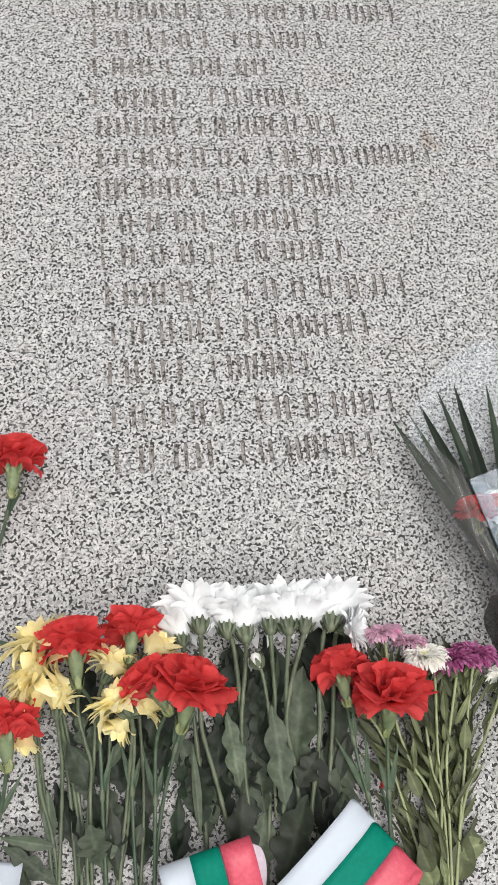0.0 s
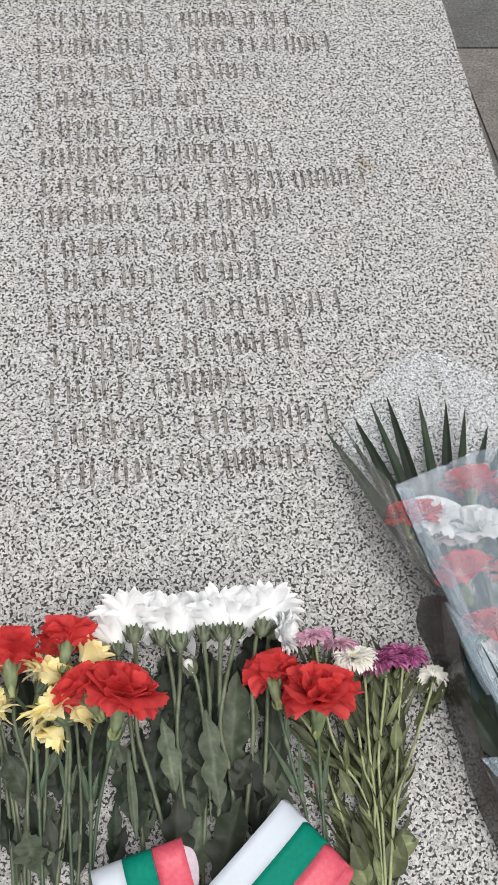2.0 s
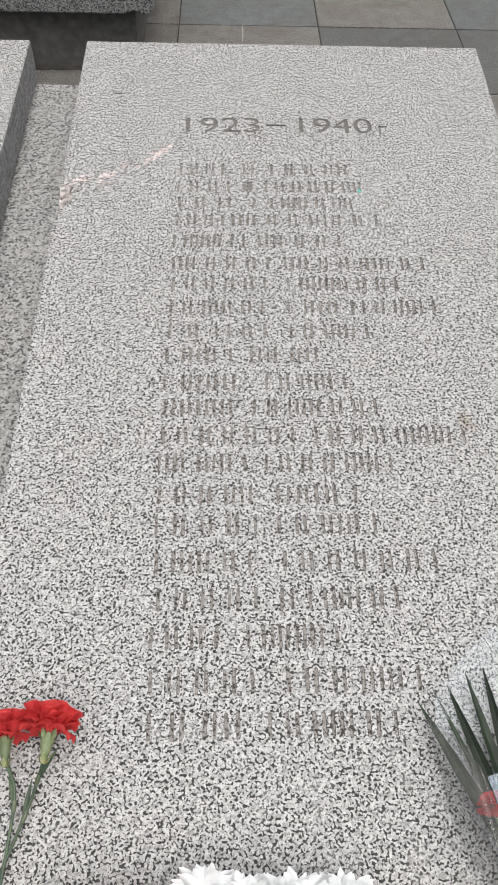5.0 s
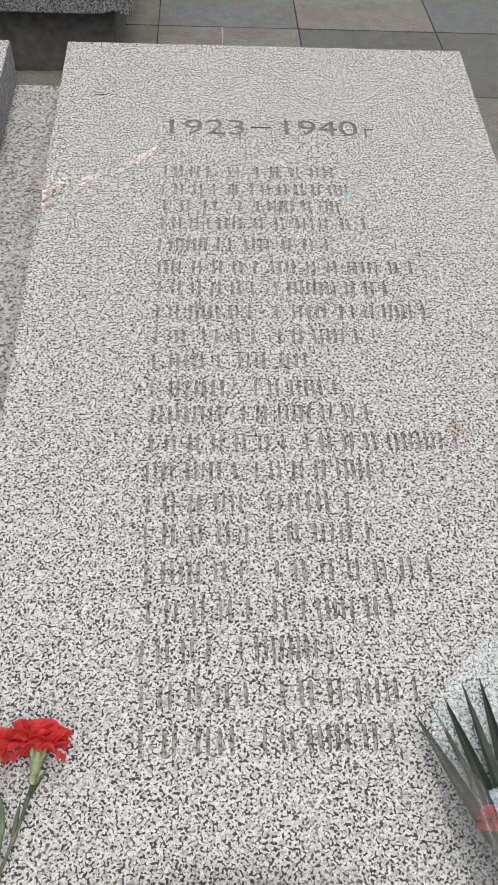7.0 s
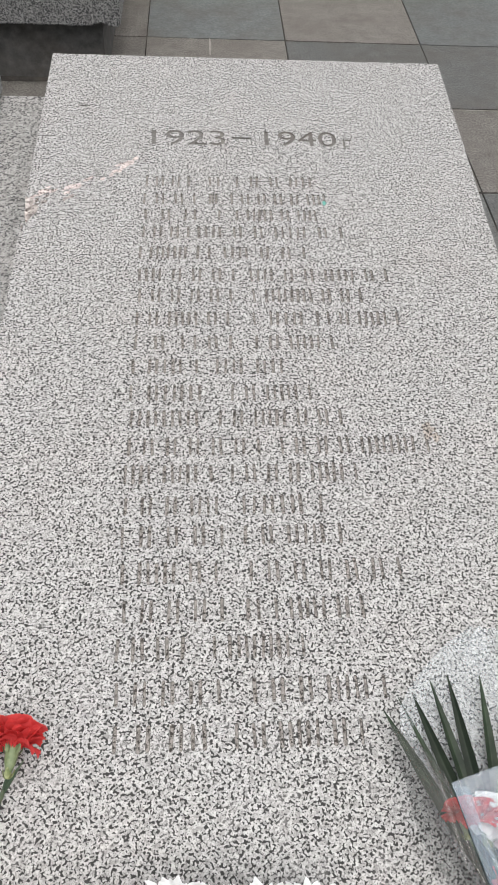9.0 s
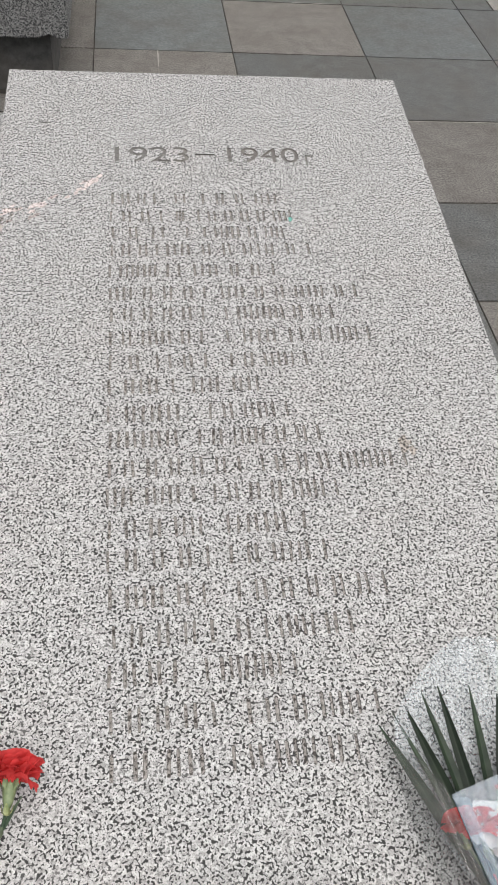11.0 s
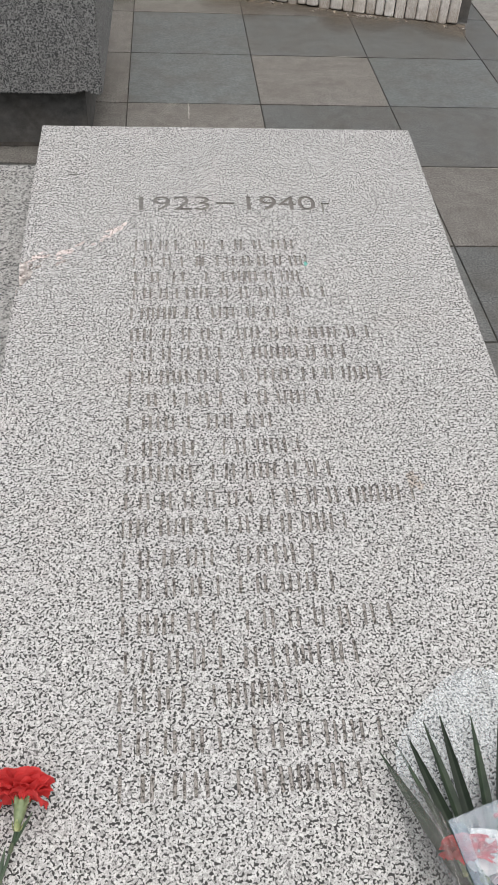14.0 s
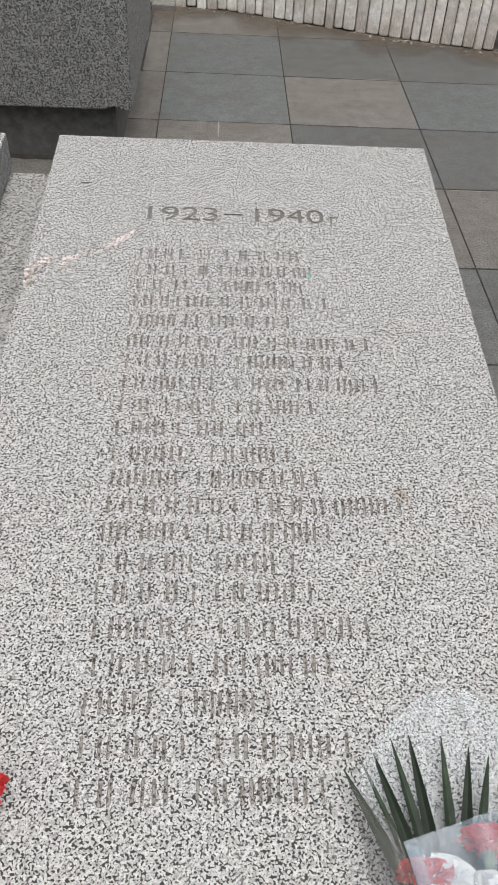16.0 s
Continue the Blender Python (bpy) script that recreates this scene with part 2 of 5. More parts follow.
M_EYE = organic("yellow_floret", (0.66, 0.60, 0.16), (0.82, 0.78, 0.34), 400.0, 0.7)
M_CALYX = organic("calyx_green", (0.085, 0.122, 0.055), (0.190, 0.232, 0.122), 70.0, 0.5, 0.1)
M_BRACT = organic("straw_green_bract", (0.11, 0.145, 0.050), (0.27, 0.29, 0.135), 90.0, 0.55, 0.1)
M_STEM = organic("blue_green_stem", (0.030, 0.051, 0.030), (0.066, 0.093, 0.055), 60.0, 0.5)
M_STEM2 = organic("green_stem", (0.054, 0.071, 0.040), (0.110, 0.129, 0.080), 60.0, 0.5)
M_STEM3 = organic("yellow_green_stem", (0.160, 0.180, 0.085), (0.265, 0.285, 0.155), 60.0, 0.5)
M_LEAF = organic("dull_green_leaf", (0.037, 0.050, 0.031), (0.071, 0.087, 0.057), 90.0, 0.55, 0.08, 0.25)
# darker leaf copy: shade under the flower heads put into the colour
M_LEAF_SHADED = organic("shaded_green_leaf", (0.010, 0.016, 0.010), (0.022, 0.031, 0.019), 90.0, 0.55, 0.05, 0.2)
M_LEAF2 = organic("olive_leaf", (0.056, 0.068, 0.028), (0.108, 0.122, 0.058), 90.0, 0.55, 0.1, 0.25)
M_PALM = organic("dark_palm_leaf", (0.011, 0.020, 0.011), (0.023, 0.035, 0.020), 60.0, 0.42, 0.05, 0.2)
M_FILM = film("clear_film", (0.634, 0.669, 0.695), 0.10, 0.32)
M_FILM_FRONT = film("milky_film", (0.31, 0.36, 0.42), 0.23, 0.39)
M_FILM_MILK = film("pale_film", (0.34, 0.395, 0.435), 0.26, 0.52, 0.5)
# pale film for strips painted as highlights on the creases
M_CREASE_GLINT = film("film_crease", (0.42, 0.49, 0.54), 0.25, 0.60, 0.5)
M_FILM_THIN = film("thin_film", (0.36, 0.43, 0.475), 0.02, 0.08, 0.4)
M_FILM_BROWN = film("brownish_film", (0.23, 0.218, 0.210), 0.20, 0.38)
# brownish film with the fold's shade put into its dark colour
M_FILM_BROWN_SHADE = film("brown_shade_film", (0.036, 0.029, 0.025), 0.70, 0.98, 0.6)
# near-opaque dark film that stands for shade inside the bouquet and in creases
M_FILM_SHADE = film("shade_film", (0.026, 0.040, 0.041), 0.88, 0.97, 0.15)
M_FILM_FLAP = film("bright_film", (0.285, 0.355, 0.405), 0.28, 0.48, 0.4)
M_SMEAR = film("pale_smear", (0.62, 0.52, 0.47), 0.10, 0.42)
M_RIB_W = organic("white_satin", (0.41, 0.45, 0.498), (0.425, 0.465, 0.512), 220.0, 0.5, 0.1, low_tone=0.985)
M_RIB_G = organic("green_satin", (0.000, 0.135, 0.090), (0.002, 0.158, 0.108), 220.0, 0.6, 0.05, 0.08, low_tone=0.975)
M_RIB_R = organic("red_satin", (0.42, 0.050, 0.078), (0.52, 0.085, 0.12), 220.0, 0.45, 0.05, low_tone=0.975)
M_SEAM = organic("ribbon_seam", (0.10, 0.022, 0.035), (0.14, 0.035, 0.05), 220.0, 0.6)
M_LILAC = organic("lilac_satin", (0.46, 0.38, 0.43), (0.54, 0.46, 0.51), 220.0, 0.5, low_tone=0.97)
M_STRING = organic("string", (0.22, 0.25, 0.27), (0.34, 0.37, 0.39), 200.0, 0.5)
M_DRY = organic("dry_leaf", (0.099, 0.074, 0.049), (0.259, 0.228, 0.185), 90.0, 0.8)

# ---- mesh helpers ----
SLOPE, TOP = 5.41, 0.705
SLAB = pose(0, 0, TOP, SLOPE, 0, 0)
rng = random.Random(5)


class Geo:
    """Vertices and faces gathered into one mesh."""

    def __init__(self):
        self.v, self.f, self.vein = [], [], []

    def grid(self, rows, closed=False):
        o, n = len(self.v), len(rows[0])
        for row in rows:
            self.v.extend(tuple(p) for p in row)
        for i in range(len(rows) - 1):
            for j in range(n if closed else n - 1):
                k = (j + 1) % n
                self.f.append((o + i * n + j, o + i * n + k, o + (i + 1) * n + k, o + (i + 1) * n + j))

    def tube(self, path, radii, n=7):
        path = [Vector(p) for p in path]
        rows, side = [], None
        for i, p in enumerate(path):
            d = (path[min(i + 1, len(path) - 1)] - path[max(i - 1, 0)]).normalized()
            if side is None:
                side = d.orthogonal().normalized()
            side = (side - d * side.dot(d)).normalized()
            up = d.cross(side)
            r = radii[i] if isinstance(radii, (list, tuple)) else radii
            rows.append([p + (side * math.cos(a) + up * math.sin(a)) * r for a in (2 * math.pi * k / n for k in range(n))])
        o = len(self.v)
        self.grid(rows, True)
        self.f.append(tuple(o + k for k in reversed(range(n))))
        e = len(self.v)
        self.f.append(tuple(e - n + k for k in range(n)))

    def box(self, a, b, cut=0.0):
        """A block between two corners, its upper edges chamfered by cut."""
        (x0, y0, z0), (x1, y1, z1) = a, b
        rings = [(0, z0), (0, z1 - cut), (cut, z1)] if cut else [(0, z0), (0, z1)]
        o = len(self.v)
        for c, z in rings:
            self.v.extend([(x0 + c, y0 + c, z), (x1 - c, y0 + c, z), (x1 - c, y1 - c, z), (x0 + c, y1 - c, z)])
        for i in range(len(rings) - 1):
            for k in range(4):
                self.f.append((o + 4 * i + k, o + 4 * i + (k + 1) % 4, o + 4 * i + 4 + (k + 1) % 4, o + 4 * i + 4 + k))
        self.f.append((o + 3, o + 2, o + 1, o))
        e = len(self.v) - 4
        self.f.append((e, e + 1, e + 2, e + 3))

    def mesh(self, name, material, base=(0, 0, 0), smooth=True):
        me = bpy.data.meshes.new(name)
        me.from_pydata([(p[0] - base[0], p[1] - base[1], p[2] - base[2]) for p in self.v], [], self.f)
        me.materials.append(material)
        if smooth:
            me.polygons.foreach_set("use_smooth", [True] * len(me.polygons))
        if len(self.vein) == len(self.v):
            me.attributes.new("vein", "FLOAT", "POINT").data.foreach_set("value", self.vein)
        me.update()
        return me


BASE = {}


def thing(name, base, label, category, group="", on=SLAB):
    """A thing's Empty at its base; its parts are drawn in the coordinates of what it stands on."""
    ob = new(name)
    ob.empty_display_size = 0.02
    ob.matrix_basis = on @ Matrix.Translation(base)
    BASE[ob.name] = Vector(base)
    return tagged(ob, label, category, group)


def part(name, geo, material, parent, label="", smooth=True):
    base = BASE.get(parent.name, Vector((0, 0, 0)))
    ob = new(name, geo.mesh(name, material, base, smooth))
    ob.parent = parent
    BASE[ob.name] = base
    return tagged(ob, label)


def solid(name, geo, material, label, category, m=Matrix(), kind="", group="", smooth=False):
    ob = new(name, geo.mesh(name, material, smooth=smooth))
    ob.matrix_basis = m
    BASE[ob.name] = Vector((0, 0, 0))
    return tagged(ob, label, category, group, kind)


def axes(d, spin=0.0):
    """A turn that takes z to d."""
    return Vector(d).normalized().to_track_quat("Z", "Y").to_matrix() @ Matrix.Rotation(spin, 3, "Z")


def curve(points, n=14):
    """A smooth line through the points."""
    p = [Vector(q) for q in points]
    p = [p[0] * 2 - p[1]] + p + [p[-1] * 2 - p[-2]]
    out = []
    for i in range(1, len(p) - 2):
        for k in range(n):
            t = k / n
            a, b, c, d = p[i - 1], p[i], p[i + 1], p[i + 2]
            out.append(0.5 * ((2 * b) + (c - a) * t + (2 * a - 5 * b + 4 * c - d) * t * t + (3 * b - a - 3 * c + d) * t ** 3))
    out.append(p[-2])
    return out


def petal(geo, c, turn, phi, theta, length, width, ruffle, cols, rows, fringe=0.0, start=0.0, cup=0.0, tip=0.18, r=rng, hub=None, folds=0.0, taper=0.0):
    """One petal that rises along the flower's axis and bends outward to theta."""
    ph = r.uniform(0, 6.28)
    fr = r.uniform(3.0, 5.0) + folds
    er, et = Vector((math.cos(phi), math.sin(phi), 0)), Vector((-math.sin(phi), math.cos(phi), 0))
    line = []
    for i in range(rows + 1):
        s = i / rows
        row = []
        for j in range(cols + 1):
            u = -1 + 2 * j / cols
            edge = 1 - tip * u * u + (fringe * ((1 if j % 2 else -1) + 0.7 * math.sin(j * 2.1 + ph)) if i == rows else 0)
            q = s * edge
            bend = math.radians(12) * (1 - q) + theta * q
            rad, hgt = start + length * q * math.sin(0.5 * bend + 0.5 * theta * q), length * q * math.cos(0.5 * bend + 0.5 * theta * q)
            w = width * (0.18 + 0.82 * math.sin(min(1.0, q * 1.05) * math.pi / 2) ** 0.9) * (1 - taper * max(0.0, (q - 0.45) / 0.55) ** 1.7)
            off = ruffle * q * q * (math.sin(u * fr + ph) + 0.35 * math.sin(u * fr * 2.3 + 2 * ph)) + cup * u * u * q
            normal = er * -math.cos(theta) + Vector((0, 0, math.sin(theta)))
            row.append(c + turn @ (er * rad + et * (w * u) + Vector((0, 0, hgt)) + normal * off))
        line.append(row)
    o = len(geo.v)
    geo.grid(line)
    if hub is not None:
        for j in range(cols):
            geo.f.append((hub, o + j + 1, o + j))


RIBS = (-1, -0.6, -0.25, -0.05, 0.05, 0.25, 0.6, 1)


def leaf(geo, base, along, length, width, up=(0, 0, 1), lobes=0.0, droop=0.0, fold=0.15, rows=12, tip=0.85, twist=0.0, hub=None):
    """A leaf: midrib from base along a direction, with its outline lobed as given."""
    x = Vector(along).normalized()
    z = Vector(up)
    z = (z - x * z.dot(x)).normalized()
    y = z.cross(x)
    line = []
    for i in range(rows + 1):
        s = i / rows
        w = width * 0.5 * math.sin(math.pi * min(1, s ** tip)) ** 0.8 if 0 < s < 1 else 0.0006
        edge = [1.0, 1.0]
        if lobes:
            edge = [0.58 + 1.5 * lobes * math.sin(math.pi * ((s * 3.2 + off) % 1.0) ** 1.6) ** 0.7 for off in (0.15, 0.45)]
        a = twist * s
        yy, zz = y * math.cos(a) + z * math.sin(a), z * math.cos(a) - y * math.sin(a)
        mid = Vector(base) + x * (length * s) - z * (droop * s * s)
        line.append([mid + yy * (w * edge[u > 0] * u) + zz * (fold * w * abs(u) + (0.06 * w * math.sin(11 * s + 3 * u) + 0.07 * w * abs(u) * math.cos(6.28 * (5 * s - 0.7 * abs(u))) if lobes else 0)) for u in RIBS])
        geo.vein.extend((1.0 if abs(u) < 0.1 else 0.7 * max(0.0, math.cos(6.28 * (6 * s - 0.9 * abs(u)))) ** 3 if lobes else 0.0) if 0 < s < 1 else 0.0 for u in RIBS)
    o = len(geo.v)
    geo.grid(line)
    if hub is not None:
        geo.f.append((hub, o, o + 7))

# ---- ground and paving ----
g = Geo()
g.v = [(-400, -400, -0.02), (400, -400, -0.02), (400, 400, -0.02), (-400, 400, -0.02)]
g.f = [(0, 1, 2, 3)]
solid("ground", g, M_TILE_DARK, "dark grey ground round the stone paving", "ground", kind="structure")

PITCH, X0 = 0.605, -0.334
ROWS = {-4: -0.540, -3: 0.052, -2: 0.605, -1: 1.211, 0: 1.797, 1: 2.392}


def row_edge(j):
    """Where a course of the paving begins; the courses are not quite even."""
    return ROWS[j] if j in ROWS else (2.392 + (j - 1) * 0.6 if j > 1 else -0.540 + (j + 4) * 0.6)


g = Geo()
g.v = [(-3.6, -3.2, -0.004), (4.6, -3.2, -0.004), (4.6, 6.7, -0.004), (-3.6, 6.7, -0.004)]
g.f = [(0, 1, 2, 3)]
pavement = solid("pavement", g, M_JOINT, "square grey and brown stone paving slabs", "pavement", kind="structure")
KINDS = {(0, 0): M_TILE_BLUE, (1, 0): M_TILE_BROWN, (2, 0): M_TILE_BLUE, (3, 0): M_TILE_DARK, (0, 1): M_TILE_BLUE, (0, 2): M_TILE_BROWN, (1, 2): M_TILE_BROWN, (2, 2): M_TILE_BROWN, (1, 1): M_TILE_DARK,
         (2, 1): M_TILE_DARK, (3, 1): M_TILE_DARK, (0, -1): M_TILE_BROWN, (1, -1): M_TILE_DARK, (2, -1): M_TILE_DARK, (2, -2): M_TILE_BROWN,
         (2, -3): M_TILE_DARK, (1, -2): M_TILE_BROWN, (1, -3): M_TILE_DARK, (2, -4): M_TILE_BROWN, (1, -4): M_TILE_DARK, (-1, 0): M_TILE_BROWN,
         (-1, -1): M_TILE_BROWN, (-2, -1): M_TILE_BROWN}


def tile_mesh(material, w, d):
    t = Geo()
    t.box((-w / 2, -d / 2, -0.03), (w / 2, d / 2, 0.0), 0.0006)
    return t.mesh("paving_slab", material, smooth=False)


TILES = {}
GAP = 0.0052


def lay(x0, y0, x1, y1, material, drop=0.0):
    key = (material.name, round(x1 - x0, 3), round(y1 - y0, 3))
    if key not in TILES:
        TILES[key] = tile_mesh(material, x1 - x0 - GAP, y1 - y0 - GAP * 1.7)
    ob = new("paving_slab", TILES[key])
    ob.parent = pavement
    ob.location = ((x0 + x1) / 2, (y0 + y1) / 2, drop)
    ob.rotation_euler = (rng.uniform(-0.002, 0.002), rng.uniform(-0.002, 0.002), 0)


pool = [M_TILE_BLUE, M_TILE_BROWN, M_TILE_DARK, M_TILE_BROWN, M_TILE_DARK]
for i in range(-5, 8):
    for j in range(-8, 8):
        x0, y0, y1 = X0 + i * PITCH, row_edge(j), row_edge(j + 1)
        kind = KINDS.get((i, j)) or pool[(i * 7 + j * 3) % 5]
        if i == -1 and j >= 1:
            lay(x0, y0, x0 + 0.485, y1, M_TILE_DARK, -0.004)
            lay(x0 + 0.485, y0, x0 + PITCH, y1, M_TILE_BROWN)
        elif i == 3 and j in (1, 2):
            lay(x0, y0, x0 + 0.19, y1, M_TILE_DARK)
            lay(x0 + 0.19, y0, x0 + PITCH, y1, M_TILE_PALE, 0.002)
        else:
            lay(x0, y0, x0 + PITCH, y1, kind)

M_MARK = stone("lime_mark", (0.22, 0.21, 0.19), (0.34, 0.32, 0.30), 60.0, 0.85)
for x0, y0, x1, y1 in ((-0.063, 1.635, -0.052, 1.795), (0.90, 1.196, 1.38, 1.203), (0.62, 2.39, 0.86, 2.396)):
    g = Geo()
    n = 12
    side = max(x1 - x0, y1 - y0)
    rows = []
    for k in range(n + 1):
        t = k / n
        w = 0.35 + 0.65 * abs(noise.noise((t * 5, x0 * 9, 0)))
        if y1 - y0 > x1 - x0:
            rows.append([(x0, y0 + side * t, 0.0016), (x0 + (x1 - x0) * w, y0 + side * t, 0.0016)])
        else:
            rows.append([(x0 + side * t, y0 + (y1 - y0) * w, 0.0016), (x0 + side * t, y0, 0.0016)])
    g.grid(rows)
    part("lime_mark", g, M_MARK, pavement, "pale lime mark", False)

# ---- wall of upright marble strips behind the paving ----
wall = thing("wall_back", (0, 3.2, 0), "wall clad in narrow upright weathered marble strips", "wall", on=Matrix())
wall["kind"] = "structure"
FOOT = curve([(-1.7, 3.47, 0), (-0.6, 3.47, 0), (-0.06, 3.42, 0), (0.49, 3.215, 0), (0.95, 3.05, 0), (1.53, 2.885, 0)], 60)
w_r = random.Random(3)
backing = Geo()
backing.grid([[p + Vector((0.02, 0.055, 0)), p + Vector((0.02, 0.055, 1.0)), p + Vector((0.02, 0.16, 1.0)), p + Vector((0.02, 0.16, 0))] for p in FOOT[::6]], True)
part("wall_core", backing, M_PED, wall, smooth=False)
travelled, width, last = 0.0, 0.055, 0
for k in range(1, len(FOOT)):
    if (FOOT[k] - FOOT[last]).length >= width:
        a, b = FOOT[last], FOOT[k]
        d = (b - a).normalized()
        nrm = Vector((d.y, -d.x, 0))
        push = w_r.uniform(-0.004, 0.007)
        lean = w_r.uniform(-0.004, 0.004)
        gap = 0.003 if w_r.random() < 0.5 else 0.0065
        s = Geo()
        foot = w_r.uniform(-0.002, 0.012)
        outline = []
        # rust and splash stains, each strip's own
        soiled = min(1.0, max(0.0, (a.x - 0.3) / 0.8))
        rust, reach = w_r.choice((0.25, 0.45, 0.6, 0.8)) + 0.3 * soiled, w_r.uniform(0.04, 0.11) + w_r.uniform(0.0, 0.22) * soiled
        for z, sh, soil in ((foot, 0.0, rust), (foot + 0.006, 1.0, rust), (foot + 0.35 * reach, 1.0, rust * 0.7), (foot + reach, 1.0, 0.12 + 0.18 * soiled * w_r.random()), (1.0, 1.0, 0.0)):
            s.vein.extend([soil] * 6)
            inset = 0.003 * (1 - sh)
            pa, pb = a + d * (gap / 2 + inset) + d * lean * z, b - d * (gap / 2 + inset) + d * lean * z
            f0 = nrm * (0.004 + push - inset)
            f1 = nrm * (0.012 + push - inset)
            e = d * 0.006
            outline.append([tuple(q + Vector((0, 0, z))) for q in (pb - nrm * 0.05, pb + f0, pb - e + f1, pa + e + f1, pa + f0, pa - nrm * 0.05)])
        s.grid(outline, True)
        s.f.append(tuple(range(5, -1, -1)))
        s.f.append(tuple(range(24, 30)))
        part("marble_strip", s, M_WALL, wall, smooth=False)
        last, width = k, w_r.choice((0.048, 0.055, 0.058, 0.066))
# washed dirt and crumbs along the wall's foot
dirt = Geo()
lanes = []
for i, p in enumerate(FOOT[::4]):
    wide = 0.30 + 0.10 * math.sin(i * 0.35) + 0.05 * math.sin(i * 0.9 + 1)
    lanes.append([p + Vector((-0.25 * q * wide, 0.02 - q * wide, 0.0035)) for q in (0.0, 0.15, 0.35, 0.6, 0.85, 1.0)])
    dirt.vein.extend((0.95, 0.90, 0.70, 0.42, 0.15, 0.0))
dirt.grid(lanes)
solid("dirt", dirt, M_SAND, "thin brown dirt washed along the wall foot", "dirt", kind="stuff")
crumb = Geo()
for k in range(70):
    p = FOOT[w_r.randrange(90, len(FOOT))]
    at = p + Vector((w_r.uniform(-0.03, 0.03), -0.02 - abs(w_r.gauss(0, 0.030)), 0.002))
    if w_r.random() < 0.4:
        at = Vector((0.98 + w_r.gauss(0, 0.05), 2.985 + w_r.gauss(0, 0.012), 0.003))
    q = w_r.uniform(0.003, 0.010)
    crumb.tube([at + Vector((0, 0, -0.002)), at + Vector((q * 0.1, 0, q * 0.3)), at + Vector((q * 0.2, q * 0.1, q * 0.7))], [q, q * w_r.uniform(0.8, 1.1), q * 0.5], 5)
solid("crumbs", crumb, M_STAIN, "brown stone crumbs scattered along the wall foot", "crumbs", kind="stuff")
c = Geo()
c.box((-0.47, 3.36, 0.0), (-0.33, 3.45, 0.035), 0.006)
solid("kerb_stone", c, M_TILE_PALE, "short pale marble block at the wall foot", "kerb stone")

# ---- dark monument behind the graves ----
dark = thing("dark_monument", (-1.3, 1.6, 0), "dark grey granite block overhanging a recessed pedestal", "monument", on=Matrix())
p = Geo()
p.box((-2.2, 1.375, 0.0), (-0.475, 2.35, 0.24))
part("pedestal", p, M_PED, dark, "dark concrete pedestal with brownish patches", False)
m_r = random.Random(21)
m = Geo()
m.grid([[(x, 1.373, 0.009), (x, 1.362 + m_r.uniform(-0.004, 0.004), 0.007), (x, 1.350 + m_r.uniform(-0.008, 0.006), 0.0012)] for x in (-2.2 + 0.0345 * k for k in range(51))])
part("mortar", m, M_JOINT, dark, "crumbling dark mortar along the foot")
blk = bmesh.new()
bmesh.ops.create_cube(blk, size=1.0)
for v in blk.verts:
    v.co = Vector((-2.3 if v.co.x < 0 else -0.402, 1.31 if v.co.y < 0 else 2.42, 0.232 if v.co.z < 0 else 1.25))
bmesh.ops.bevel(blk, geom=blk.edges[:], offset=0.006, segments=2, affect="EDGES")
# a broken piece along the lower front edge near the corner
bmesh.ops.subdivide_edges(blk, edges=[e for e in blk.edges if abs(e.verts[0].co.x - e.verts[1].co.x) > 1], cuts=90)
for v in blk.verts:
    k = math.exp(-((v.co.x + 0.475) / 0.022) ** 2)
    if v.co.z < 0.26 and v.co.y < 1.4:
        v.co.z += 0.014 * k + 0.0015 * noise.noise((v.co.x * 40, 0, 0))
gb = Geo()
blk.verts.index_update()
gb.v = [tuple(v.co) for v in blk.verts]
gb.f = [tuple(v.index for v in f.verts) for f in blk.faces]
blk.free()
part("block", gb, M_DARK, dark, "", False)

# ---- sloping graves: plinth, two slabs ----
LEN, THICK, HALF = 2.42, 0.10, 0.44
pl = Geo()
back, front = 0.0, -2.55
def lower(y, drop):
    return TOP + math.tan(radians(SLOPE)) * y - drop
a, b = -1.75, 0.425
pl.v = [(a, front, 0), (b, front, 0), (b, back, 0), (a, back, 0)] + [(x, y, lower(y, THICK / math.cos(radians(SLOPE)) + 0.001)) for x, y in ((a, front), (b, front), (b, back), (a, back))]
pl.f = [(3, 2, 1, 0), (4, 5, 6, 7), (0, 1, 5, 4), (1, 2, 6, 5), (2, 3, 7, 6), (3, 0, 4, 7)]
solid("plinth", pl, M_BASE, "sloping grey granite plinth under both gravestones", "plinth")


